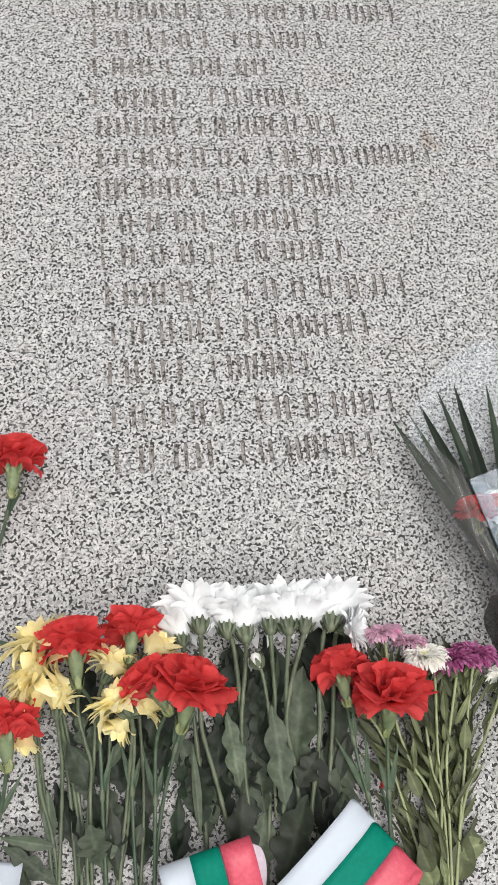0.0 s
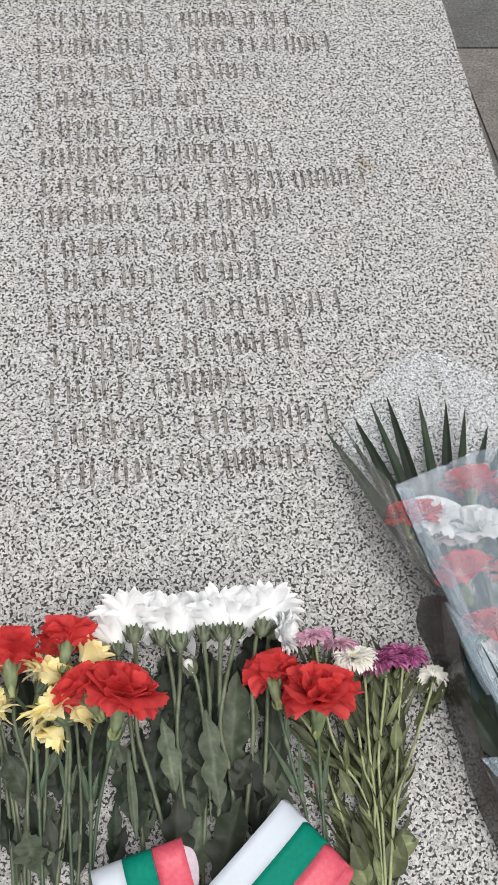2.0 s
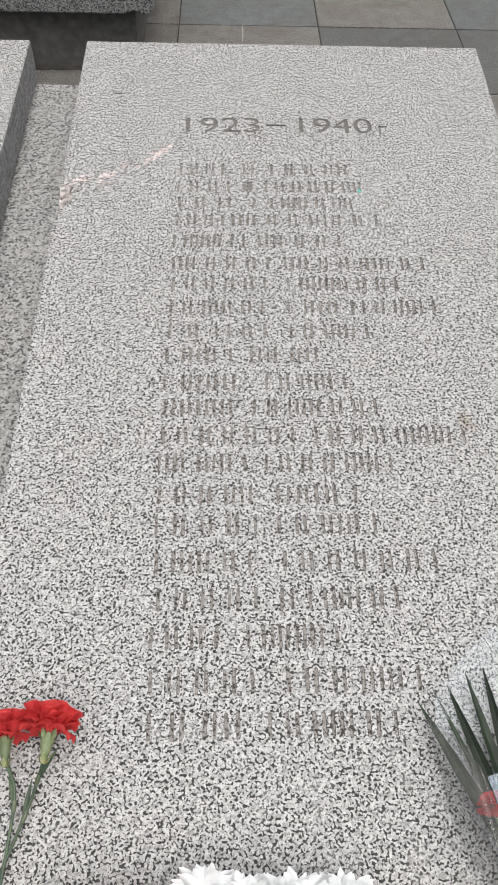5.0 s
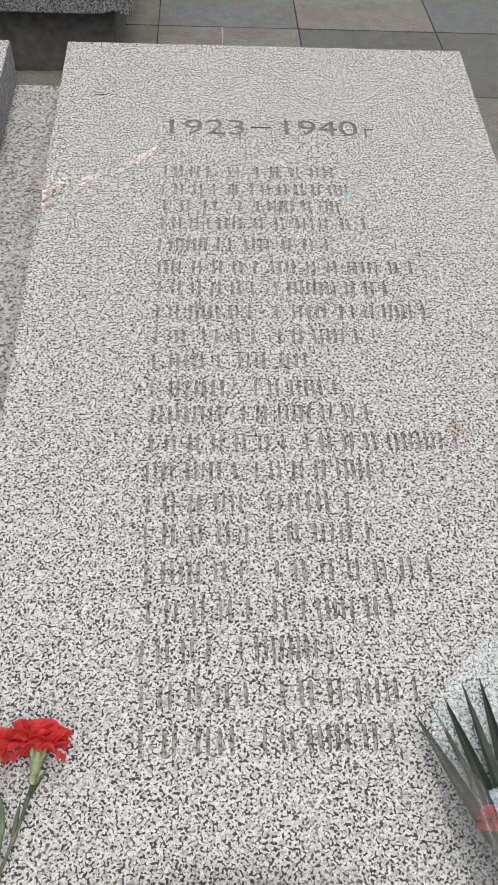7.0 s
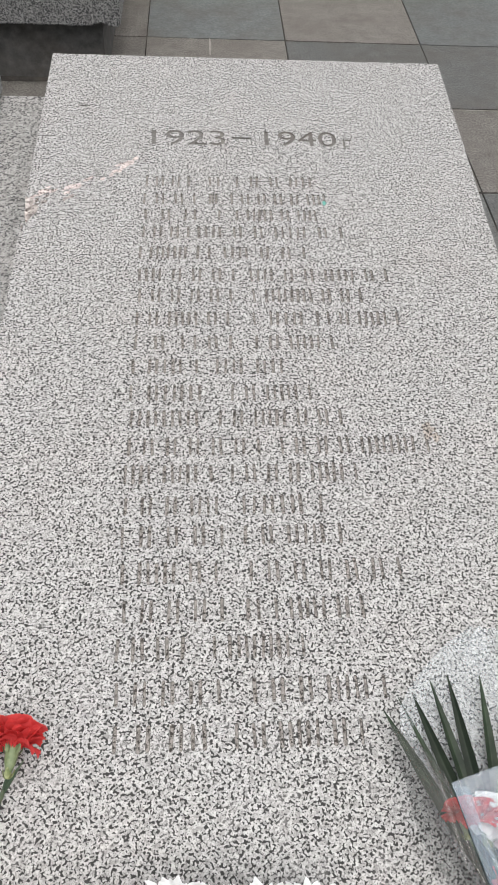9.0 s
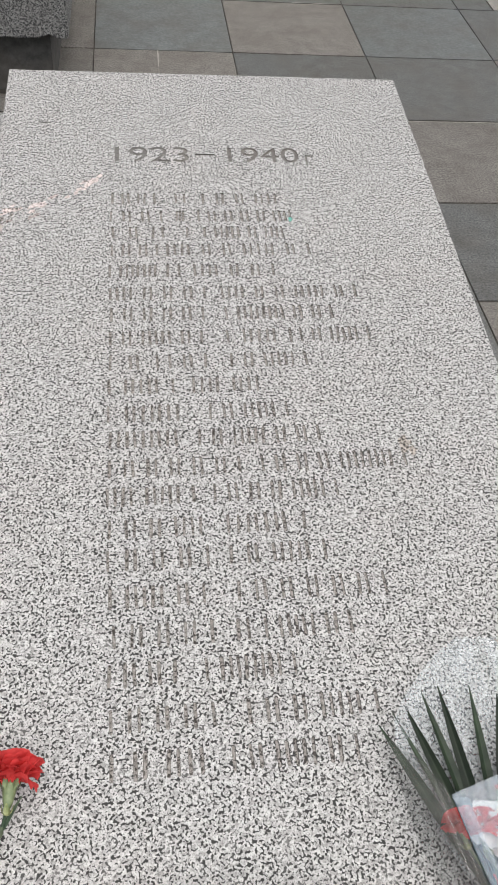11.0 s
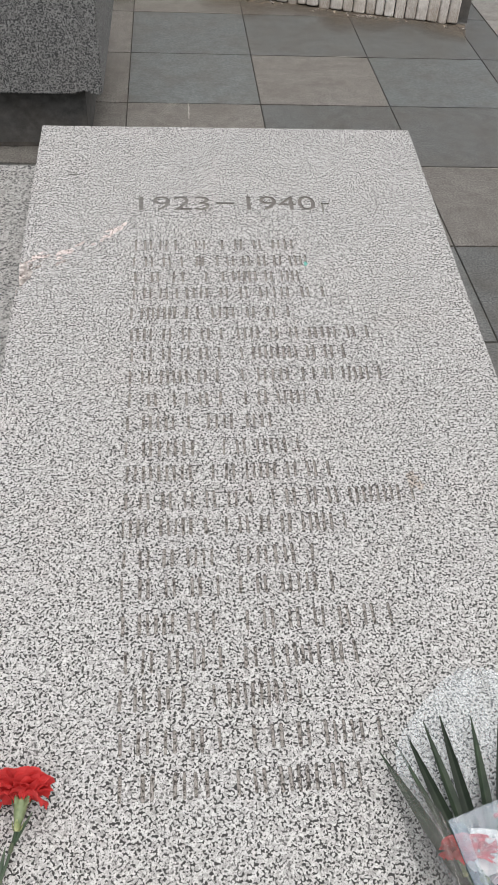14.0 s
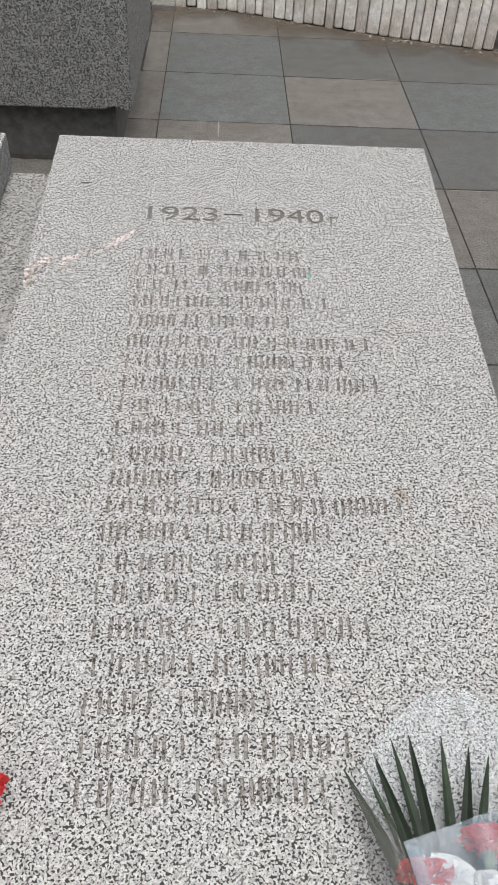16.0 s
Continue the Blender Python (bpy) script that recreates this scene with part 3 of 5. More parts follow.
def rough_slab(x0, x1, y0, y1, seed):
    """A slab with slightly uneven arrises, in slope coordinates, top at zero."""
    bm = bmesh.new()
    bmesh.ops.create_cube(bm, size=1.0)
    for v in bm.verts:
        v.co = Vector((x0 if v.co.x < 0 else x1, y0 if v.co.y < 0 else y1, -THICK + 0.013 if v.co.z < 0 else 0.0))
    bmesh.ops.subdivide_edges(bm, edges=[e for e in bm.edges if abs(e.verts[0].co.y - e.verts[1].co.y) > 1], cuts=60)
    bmesh.ops.subdivide_edges(bm, edges=[e for e in bm.edges if abs(e.verts[0].co.x - e.verts[1].co.x) > 0.5], cuts=24)
    rim = [e for e in bm.edges if all(v.co.z > -0.001 for v in e.verts) and (all(abs(v.co.x - x0) < 1e-4 for v in e.verts) or all(abs(v.co.x - x1) < 1e-4 for v in e.verts)
           or all(abs(v.co.y - y0) < 1e-4 for v in e.verts) or all(abs(v.co.y - y1) < 1e-4 for v in e.verts))]
    bmesh.ops.bevel(bm, geom=rim, offset=0.0018, segments=2, affect="EDGES")
    for v in bm.verts:
        if v.co.z < -0.0005:
            k = 0.0016
            v.co.x += k * noise.noise((v.co.y * 25 + seed, v.co.z * 25, 1.0)) if min(abs(v.co.x - x0), abs(v.co.x - x1)) < 0.01 else 0
            v.co.y += k * noise.noise((v.co.x * 25 + seed, v.co.z * 25, 2.0)) if min(abs(v.co.y - y0), abs(v.co.y - y1)) < 0.01 else 0
    me = bpy.data.meshes.new("slab")
    bm.to_mesh(me)
    bm.free()
    return me


# side faces take a darker, lower-contrast granite than the top
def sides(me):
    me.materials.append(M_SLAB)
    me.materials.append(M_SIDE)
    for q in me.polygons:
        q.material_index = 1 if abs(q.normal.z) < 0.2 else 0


n_me = rough_slab(-1.445, -0.567, -LEN, 0.0, 7.0)
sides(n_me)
nb = tagged(new("neighbouring_gravestone", n_me), "sloping pale speckled granite gravestone beside the plinth gap", "gravestone")
nb.matrix_basis = SLAB
BASE[nb.name] = Vector((0, 0, 0))

g_me = rough_slab(-HALF, HALF, -LEN, 0.0, 1.0)
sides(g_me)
grave = tagged(new("gravestone", g_me), "sloping pale speckled granite gravestone with engraved years and chipped edge", "gravestone")
grave.matrix_basis = SLAB
BASE[grave.name] = Vector((0, 0, 0))

for owner, x0, x1 in ((nb, -1.42, -0.592), (grave, -0.415, 0.415)):
    bed = Geo()
    bed.box((x0, -LEN + 0.012, -THICK), (x1, -0.012, -THICK + 0.0125))
    part("mortar_bed", bed, M_JOINT, owner, "dark recessed mortar joint", False)

# The worn lines of the inscription: rows of plain upright bars, word by word (row height, then each word's ends).
LINES = []


def row(height, *words):
    LINES.append((height, words))


row(-0.450, (-0.214, -0.132), (-0.092, -0.074), (-0.039, 0.106))
row(-0.503, (-0.217, -0.121), (-0.092, -0.079), (-0.051, 0.129))
row(-0.550, (-0.213, -0.137), (-0.121, -0.074), (-0.042, 0.108))
row(-0.599, (-0.215, -0.132), (-0.114, 0.03), (0.041, 0.152))
row(-0.655, (-0.219, -0.137), (-0.116, -0.094), (-0.067, 0.078))
row(-0.713, (-0.218, -0.052), (-0.022, 0.221))
row(-0.764, (-0.216, -0.058), (-0.019, 0.169))
row(-0.819, (-0.218, -0.064), (-0.021, 0.089), (0.106, 0.226))
row(-0.873, (-0.218, -0.14), (-0.121, -0.061), (-0.019, 0.108))
row(-0.925, (-0.22, -0.117), (-0.085, 0.02))
row(-0.980, (-0.221, -0.112), (-0.062, 0.062))
row(-1.030, (-0.218, -0.117), (-0.082, 0.106))
row(-1.083, (-0.219, -0.024), (0.01, 0.234))
row(-1.132, (-0.222, -0.096), (-0.066, 0.118))
row(-1.186, (-0.219, -0.089), (-0.051, 0.061))
row(-1.235, (-0.221, -0.082), (-0.051, 0.084))
row(-1.291, (-0.218, -0.091), (-0.045, 0.16))
row(-1.346, (-0.213, -0.084), (-0.051, -0.036), (-0.014, 0.102))
row(-1.397, (-0.219, -0.135), (-0.096, 0.019))
row(-1.454, (-0.217, -0.09), (-0.047, 0.117))
row(-1.508, (-0.216, -0.108), (-0.071, 0.082))
DEEP = 0.0028


def groove(geo, x0, y0, x1, y1, lean, z0, z1):
    """One upright bar, leaning a little, with its ends worn narrower."""
    o = len(geo.v)
    t = 0.25 * (x1 - x0)
    ring = [(x0 + t - lean, y0), (x1 - t - lean, y0), (x1 - lean * 0.8, y0 + 0.002), (x1 + lean * 0.8, y1 - 0.002), (x1 - t + lean, y1), (x0 + t + lean, y1), (x0 + lean * 0.8, y1 - 0.002), (x0 - lean * 0.8, y0 + 0.002)]
    geo.v.extend((x, y, z) for z in (z0, z1) for x, y in ring)
    geo.f.append(tuple(o + k for k in range(7, -1, -1)))
    geo.f.append(tuple(o + 8 + k for k in range(8)))
    geo.f.extend((o + k, o + (k + 1) % 8, o + 8 + (k + 1) % 8, o + 8 + k) for k in range(8))


cutter = Geo()
l_r = random.Random(11)
line_bars = []
for v0, words in LINES:
    bars = []
    for u0, u1 in words:
        count = max(1, round((u1 - u0) / 0.0325))
        step = (u1 - u0 + 0.010) / count
        for k in range(count):
            x = u0 + k * step
            w = step - 0.0115
            for off in ((0.0, w) if l_r.random() < 0.75 else (0.0, w * 0.5, w)):
                bw = l_r.uniform(0.0038, 0.0056)
                h = 0.0165 * l_r.uniform(0.9, 1.05)
                yc = v0 + 0.011 * (x + off)
                bars.append((x + off - bw / 2, yc - h, x + off + bw / 2, yc + h, l_r.uniform(-0.0009, 0.0009)))
    line_bars.append(bars)
    for x0, y0, x1, y1, lean in bars:
        groove(cutter, x0, y0, x1, y1, lean, -DEEP, 0.01)


def letters(body, size, x, y, width=None):
    cu = bpy.data.curves.new("years", "FONT")
    cu.body, cu.size, cu.extrude = body, size, 0.0065
    ob = new("years", cu)
    bpy.context.view_layer.update()
    me = bpy.data.meshes.new_from_object(ob.evaluated_get(bpy.context.evaluated_depsgraph_get()))
    bpy.data.objects.remove(ob)
    xs, ys = [q.co.x for q in me.vertices], [q.co.y for q in me.vertices]
    k = width / (max(xs) - min(xs)) if width else 1.0
    ky = (0.050 / (max(ys) - min(ys))) if width else 1.0
    me.transform(Matrix.Translation((x, y, 0)) @ Matrix.Rotation(0.012, 4, "Z") @ Matrix.Diagonal((k, ky, 1, 1)) @ Matrix.Translation((-min(xs), -min(ys), 0)))
    return me


def cut(target, me_cut, material):
    """Carve one mesh out of another for good."""
    me_cut.materials.clear()
    me_cut.materials.append(material)
    tool = new("tool", me_cut)
    tool.matrix_basis = target.matrix_basis
    mod = target.modifiers.new("carve", "BOOLEAN")
    mod.operation, mod.solver, mod.object, mod.material_mode = "DIFFERENCE", "EXACT", tool, "TRANSFER"
    bpy.context.view_layer.update()
    me = bpy.data.meshes.new_from_object(target.evaluated_get(bpy.context.evaluated_depsgraph_get()))
    target.modifiers.clear()
    target.data = me
    bpy.data.objects.remove(tool)


cut(grave, cutter.mesh("bars", M_CUT, smooth=False), M_CUT)
YEARS = [("1923", -0.209, -0.334, 0.150), ("1940", 0.022, -0.331, 0.149)]
for body, x, y, w in YEARS:
    years = letters(body, 0.07, x, y, w)
    years.transform(Matrix.Translation((0, 0, 0.0065 - 0.0035)))
    cut(grave, years, M_CUT)
dash = Geo()
dash.box((-0.046, -0.309, -0.003), (-0.006, -0.304, 0.01))
dash.box((-0.366, -0.2035, -0.002), (-0.341, -0.2, 0.01))
dash.box((0.184, -0.336, -0.002), (0.188, -0.304, 0.01))
dash.box((0.1885, -0.308, -0.002), (0.203, -0.304, 0.01))
cut(grave, dash.mesh("dash", M_CUT, smooth=False), M_CUT)

# the broken edge and the shallow scaling that runs in from it
def bite(x, y, sx, sy, sz, lean, material):
    bm = bmesh.new()
    bmesh.ops.create_icosphere(bm, subdivisions=3, radius=1.0)
    for q in bm.verts:
        q.co *= 0.90 + 0.42 * noise.noise(q.co * 2.6 + Vector((x * 90, y * 90, 0)))
        q.co = Vector((x + q.co.x * sx, y + q.co.y * sy + q.co.x * sx * lean, 0.0031 + q.co.z * (sz + 0.005)))
    me = bpy.data.meshes.new("chip")
    bm.to_mesh(me)
    bm.free()
    cut(grave, me, material)


for x, y, sx, sy, sz in ((-0.440, -0.556, 0.030, 0.028, 0.026), (-0.442, -0.526, 0.022, 0.018, 0.014), (-0.446, -0.600, 0.011, 0.024, 0.010), (-0.446, -0.655, 0.008, 0.022, 0.006), (-0.447, -0.700, 0.006, 0.016, 0.004)):
    bite(x, y, sx, sy, sz, 0.4, M_CHIP)
bite(-0.352, -0.474, 0.022, 0.011, 0.0010, 0.35, M_SCALED)
bite(-0.254, -0.402, 0.020, 0.013, 0.0010, 0.85, M_SCALED)
bite(-0.405, -0.490, 0.020, 0.010, 0.0020, 0.2, M_SCALED)
c_r = random.Random(4)
for x, y, spread, count in ((-0.351, -0.474, 0.034, 6), (-0.268, -0.416, 0.036, 8), (-0.405, -0.496, 0.020, 5), (-0.385, -0.516, 0.036, 9)):
    for k in range(count):
        u = c_r.uniform(-1, 1)
        bite(x + spread * u, y + spread * 0.85 * u * (1 if y > -0.48 else 0.3) + c_r.gauss(0, 0.007), c_r.uniform(0.005, 0.010), c_r.uniform(0.004, 0.008), c_r.uniform(0.0, 0.0018), 0.6, M_SCALED if y > -0.50 else M_ROUGH)

# pale floor of each engraved bar between shade-dark walls; the far small rows are one part
far = Geo()
for k, bars in enumerate(line_bars):
    for x0, y0, x1, y1, lean in bars:
        s = far if k < 8 else Geo()
        edge = 0.13 * (x1 - x0)
        groove(s, x0 + edge, y0 + 0.0006, x1 - edge, y1 - 0.0006, lean, -DEEP - 0.001, -0.0014)
        if k >= 8:
            part("engraved_bar", s, M_CUT_FLOOR, grave, "", False)
part("inscription", far, M_CUT_FLOOR, grave, "worn small engraved bars", False)["kind"] = "stuff"


def blot(name, x, y, rx, ry, material, label, seed=2):
    r = random.Random(seed)
    s = Geo()
    ring = []
    for k in range(22):
        a = 2 * math.pi * k / 22
        q = r.uniform(0.55, 1.1)
        ring.append((x + rx * q * math.cos(a), y + ry * q * math.sin(a), 0.0005))
    s.v = [(x, y, 0.0007)] + ring
    s.f = [(0, 1 + k, 1 + (k + 1) % 22) for k in range(22)]
    part(name, s, material, grave, label, False)


blot("paint_spot", 0.127, -0.512, 0.005, 0.007, M_TEAL, "small teal paint spot")
blot("stain", 0.238, -1.055, 0.012, 0.017, M_STAIN, "brown rust stain")
blot("stain", 0.249, -1.068, 0.008, 0.010, M_STAIN, "brown rust stain")


s = Geo()
edge_l, edge_r = curve([(0.396, -1.205, 0.0006), (0.388, -1.35, 0.0006), (0.352, -1.45, 0.0006), (0.334, -1.52, 0.0006)], 8), curve([(0.406, -1.205, 0.0006), (0.402, -1.35, 0.0006), (0.372, -1.45, 0.0006), (0.350, -1.52, 0.0006)], 8)
s.grid([[a, a.lerp(b, 0.5), b] for a, b in zip(edge_l, edge_r)])
part("smear", s, M_SMEAR, grave, "faint pale smear on the granite", False)

# ---- flowers laid on the gravestone ----
def carnation_parts(parent, mouth, axis, radius, stem, bloom_mat, seed, leaves=(), as_part=False, droop=0.0):
    """Bloom, calyx and stem with nodes and narrow leaves, under a flower or as a part of a bouquet."""
    r = random.Random(seed)
    turn = axes(axis, r.uniform(0, 6.28))
    d = Vector(axis).normalized()
    c = Vector(mouth) - d * radius * 0.10
    g = Geo()
    g.v.append(tuple(c))
    for count, theta, size, wide in ((3, 6, 1.10, 0.54), (4, 17, 1.17, 0.70), (5, 31, 1.20, 0.84), (5, 47, 1.16, 0.90), (5, 65, 1.05, 0.86), (3, 86, 0.88, 0.72)):
        for k in range(count):
            petal(g, c, turn, 2 * math.pi * (k + r.uniform(-0.3, 0.3)) / count, radians(theta * (1 + droop) + r.uniform(-15, 15)), radius * size * r.uniform(0.84, 1.08),
                  radius * wide * r.uniform(0.85, 1.15), radius * r.uniform(0.06, 0.105), 30, 8, 0.012, radius * 0.08, r.uniform(-0.10, 0.22) * radius, 0.16, r, 0, r.uniform(1.0, 4.0))
    bloom = part("carnation" if as_part else "bloom", g, bloom_mat, parent)
    hold = bloom if as_part else parent
    g = Geo()
    k = radius / 0.034
    end = c - d * 0.024 * k
    path = [c + d * 0.006 * k, c + d * 0.001 * k, c - d * 0.007 * k, c - d * 0.014 * k, c - d * 0.020 * k, end]
    g.tube(path, [0.0086 * k, 0.0082 * k, 0.0074 * k, 0.0063 * k, 0.0047 * k, 0.0034 * k], 12)
    for a in range(5):
        q = turn @ Vector((math.cos(a * 1.2566), math.sin(a * 1.2566), 0))
        leaf(g, c - d * 0.004 * k + q * 0.0078 * k, d * 0.9 + q * 0.30, 0.013 * k, 0.0068 * k, q, fold=0.3, rows=4, hub=0)
    part("calyx", g, M_CALYX, hold)
    g = Geo()
    g.tube([end + d * 0.004 * k, end, end - d * 0.006], [0.0040 * k, 0.0038 * k, 0.0030], 8)
    for a in range(4):
        q = turn @ Vector((math.cos(a * 1.57 + 0.4), math.sin(a * 1.57 + 0.4), 0))
        leaf(g, end - d * 0.006 + q * 0.003, d * 0.9 + q * 0.28, 0.012 * k, 0.0062 * k, q, fold=0.3, rows=4, hub=0)
    part("bract", g, M_BRACT, hold, "straw-tipped bracts under the calyx")
    line = curve([end] + [Vector(q) for q in stem], 10)
    g = Geo()
    g.tube(line, [0.0019] * len(line), 7)
    part("stem", g, M_STEM, hold)
    for at in sorted({i for i, side, size in leaves}):
        at = min(at, len(line) - 2)
        g = Geo()
        q = (line[at + 1] - line[at - 1]).normalized()
        g.tube([line[at] - q * 0.007, line[at] - q * 0.004, line[at], line[at] + q * 0.004, line[at] + q * 0.006], [0.0019, 0.0025, 0.0029, 0.0026, 0.0019], 8)
        part("node", g, M_STEM2, hold)
    for n, (i, side, size) in enumerate(leaves):
        i = min(i, len(line) - 2)
        g = Geo()
        along = (line[i - 1] - line[i + 1]).normalized()
        out = along.cross(Vector((0, 0, 1))).normalized() * side
        leaf(g, line[i], along + out * 0.25, size, 0.0058, droop=0.004, fold=0.5, rows=8, tip=0.6)
        part("leaf", g, M_STEM, hold)
    return bloom


def carnation(mouth, axis, radius, stem, seed, material=None, label="red carnation with frilled petals lying on the granite", leaves=((14, 1, 0.045), (14, -1, 0.035)), group="loose red carnations", droop=0.0):
    t = thing("carnation", (mouth[0], mouth[1], 0.0), label, "flower", group)
    carnation_parts(t, mouth, axis, radius, stem, material or M_RED, seed, leaves, False, droop)
    return t


def daisy_head(parent, base, axis, size, material, seed, layers, width, eye=False, wilt=0.0, point=0.22, taper=0.0):
    """A head of many strap petals over a green cup."""
    r = random.Random(seed)
    turn = axes(axis, r.uniform(0, 6.28))
    d = Vector(axis).normalized()
    c = Vector(base)
    g = Geo()
    g.v.append(tuple(c))
    for count, theta, k in layers:
        for i in range(count):
            phi, lean = 2 * math.pi * (i + r.uniform(-0.3, 0.3)) / count, radians(theta + r.uniform(-9, 9) + wilt * r.uniform(-25, 40))
            tip = turn @ Vector((math.cos(phi) * math.sin(lean), math.sin(phi) * math.sin(lean), math.cos(lean)))
            if c.z + tip.z * size * k < 0.003:
                continue
            petal(g, c, turn, phi, lean, size * k * r.uniform(0.86, 1.08),
                  size * width * r.uniform(0.8, 1.2), size * 0.03, 4, 5, 0.0, size * 0.12, size * r.uniform(0.03, 0.10), point, r, 0, 0.0, taper)
    part("petals", g, material, parent)
    if eye:
        g = Geo()
        rows = []
        for i in range(6):
            a = i / 5 * math.pi / 2
            rows.append([c + turn @ Vector((size * 0.24 * math.cos(a) * math.cos(b), size * 0.24 * math.cos(a) * math.sin(b), size * (0.36 + 0.12 * math.sin(a)))) for b in (k * math.pi / 5 for k in range(10))])
        g.grid(rows, True)
        part("eye", g, M_EYE, parent)
    g = Geo()
    q = size * 0.195
    g.tube([c + d * q * 0.7, c + d * q * 0.2, c - d * q * 0.3, c - d * q * 0.75, c - d * q * 1.0], [q * 0.95, q * 0.92, q * 0.78, q * 0.5, q * 0.2], 10)
    for i in range(12):
        a = i * 0.5236
        e = turn @ Vector((math.cos(a), math.sin(a), 0))
        leaf(g, c - d * q * (0.3 + 0.25 * (i % 2)) + e * q * 0.8, d + e * (0.35 + 0.2 * (i % 2)), q * 1.35, q * 0.5, e, fold=0.3, rows=4, hub=0)
    part("cup", g, M_LEAF2 if eye else M_STEM2, parent)
    return c - d * q * 0.9


def stem_of(parent, points, radius, material, n=10):
    g = Geo()
    line = curve(points, n)
    g.tube(line, [radius * (1 + 0.12 * math.sin(i * 1.7)) for i in range(len(line))], 7)
    part("stem", g, material, parent)
    return line


def leaf_part(parent, base, along, length, width, lobes=0.3, droop=0.01, up=(0, 0, 1), material=None, twist=0.0, tip=0.8):
    g = Geo()
    leaf(g, base, along, length, width, up, lobes, droop, 0.22, 30 if lobes else 9, tip, twist)
    part("leaf", g, material or M_LEAF, parent)


def chrysanthemum(base, axis, size, stem, seed, material, label, group, layers, width, leaves=(), stem_mat=None, wilt=0.0, stem_r=0.0024, point=0.16, taper=0.66):
    """A head on its stem; each leaf is given by its foot, its tip and its width."""
    t = thing("chrysanthemum", (stem[-1][0], stem[-1][1], 0.0), label, "flower", group)
    end = daisy_head(t, base, axis, size, material, seed, layers, width, False, wilt, point, taper)
    stem_of(t, [end] + list(stem), stem_r, stem_mat or M_STEM2)
    r = random.Random(seed + 300)
    for foot, tip, w in leaves:
        a, b = Vector(foot), Vector(tip)
        leaf_part(t, a, b - a, (b - a).length, w * 1.1, 0.30 if w > 0.013 else 0.0, r.uniform(-0.003, 0.006), (r.uniform(-0.5, 0.5), r.uniform(-0.2, 0.1), 1), None, r.uniform(-0.5, 0.5), 0.95)
    return t


FULL = ((7, 5, 0.78), (10, 15, 0.90), (14, 27, 1.01), (16, 39, 1.07), (16, 51, 1.09), (14, 62, 1.02), (7, 73, 0.90))
LOOSE = ((7, 5, 0.80), (11, 17, 0.92), (14, 30, 1.03), (15, 44, 1.07), (13, 58, 1.02), (6, 71, 0.90))
W_LABEL = "white chrysanthemum with a lobed-leaf stem on the granite"
W_GROUP = "white chrysanthemums"
chrysanthemum((-0.1416, -1.7121, 0.054), (-0.004, 0.973, -0.536), 0.0446, [(-0.1417, -1.7474, 0.036), (-0.1461, -1.8004, 0.026), (-0.1363, -1.8500, 0.016), (-0.1265, -1.9050, 0.010), (-0.1234, -1.9831, 0.006)], 1, M_WHITE, W_LABEL, W_GROUP, FULL, 0.195,
              [((-0.1121, -1.8640, 0.012), (-0.1199, -1.7935, 0.030), 0.022), ((-0.1543, -1.9021, 0.012), (-0.1567, -1.8193, 0.028), 0.009), ((-0.1369, -1.8945, 0.008), (-0.1619, -1.8406, 0.010), 0.026), ((-0.1231, -1.9444, 0.014), (-0.1097, -1.8691, 0.022), 0.034)])
chrysanthemum((-0.0542, -1.7217, 0.062), (0.089, 0.968, -0.532), 0.0457, [(-0.0598, -1.7750, 0.044), (-0.0618, -1.8091, 0.034), (-0.0632, -1.8431, 0.024), (-0.0741, -1.9013, 0.012), (-0.0892, -1.9870, 0.008)], 2, M_WHITE, W_LABEL, W_GROUP, FULL, 0.195,
              [((-0.0706, -1.8849, 0.024), (-0.0755, -1.7923, 0.044), 0.026), ((-0.0893, -1.8896, 0.010), (-0.0934, -1.8319, 0.012), 0.026), ((-0.0826, -1.8330, 0.008), (-0.0890, -1.7695, 0.012), 0.030), ((-0.0810, -1.9539, 0.016), (-0.0488, -1.8769, 0.030), 0.040)])
chrysanthemum((-0.0378, -1.7224, 0.064), (0.286, 0.946, -0.462), 0.0414, [(-0.0539, -1.7708, 0.046), (-0.0625, -1.8118, 0.036), (-0.0565, -1.8584, 0.020), (-0.0581, -1.9081, 0.012), (-0.0732, -1.9890, 0.008)], 7, M_WHITE, W_LABEL, W_GROUP, LOOSE, 0.200,
              [((-0.0557, -1.8699, 0.020), (-0.0344, -1.8394, 0.034), 0.024), ((-0.0548, -1.8571, 0.014), (-0.0382, -1.7563, 0.030), 0.040), ((-0.0519, -1.9091, 0.008), (-0.0695, -1.8660, 0.010), 0.028)])
chrysanthemum((-0.0095, -1.7205, 0.058), (0.308, 0.929, -0.515), 0.0457, [(-0.0161, -1.7272, 0.052), (-0.0255, -1.7733, 0.044), (-0.0303, -1.8224, 0.034), (-0.0421, -1.8817, 0.018), (-0.0678, -1.9897, 0.008)], 3, M_WHITE, W_LABEL, W_GROUP, FULL, 0.195,
              [((-0.0269, -1.8177, 0.026), (-0.0276, -1.7803, 0.038), 0.012), ((-0.0128, -1.8695, 0.012), (-0.0014, -1.8299, 0.024), 0.013), ((-0.0288, -1.8861, 0.008), (-0.0144, -1.8239, 0.012), 0.022), ((-0.0186, -1.9180, 0.006), (-0.0226, -1.8393, 0.010), 0.030), ((-0.0282, -1.9268, 0.008), (0.0026, -1.8376, 0.012), 0.034), ((-0.0174, -1.9332, 0.006), (-0.0120, -1.8511, 0.010), 0.030)])
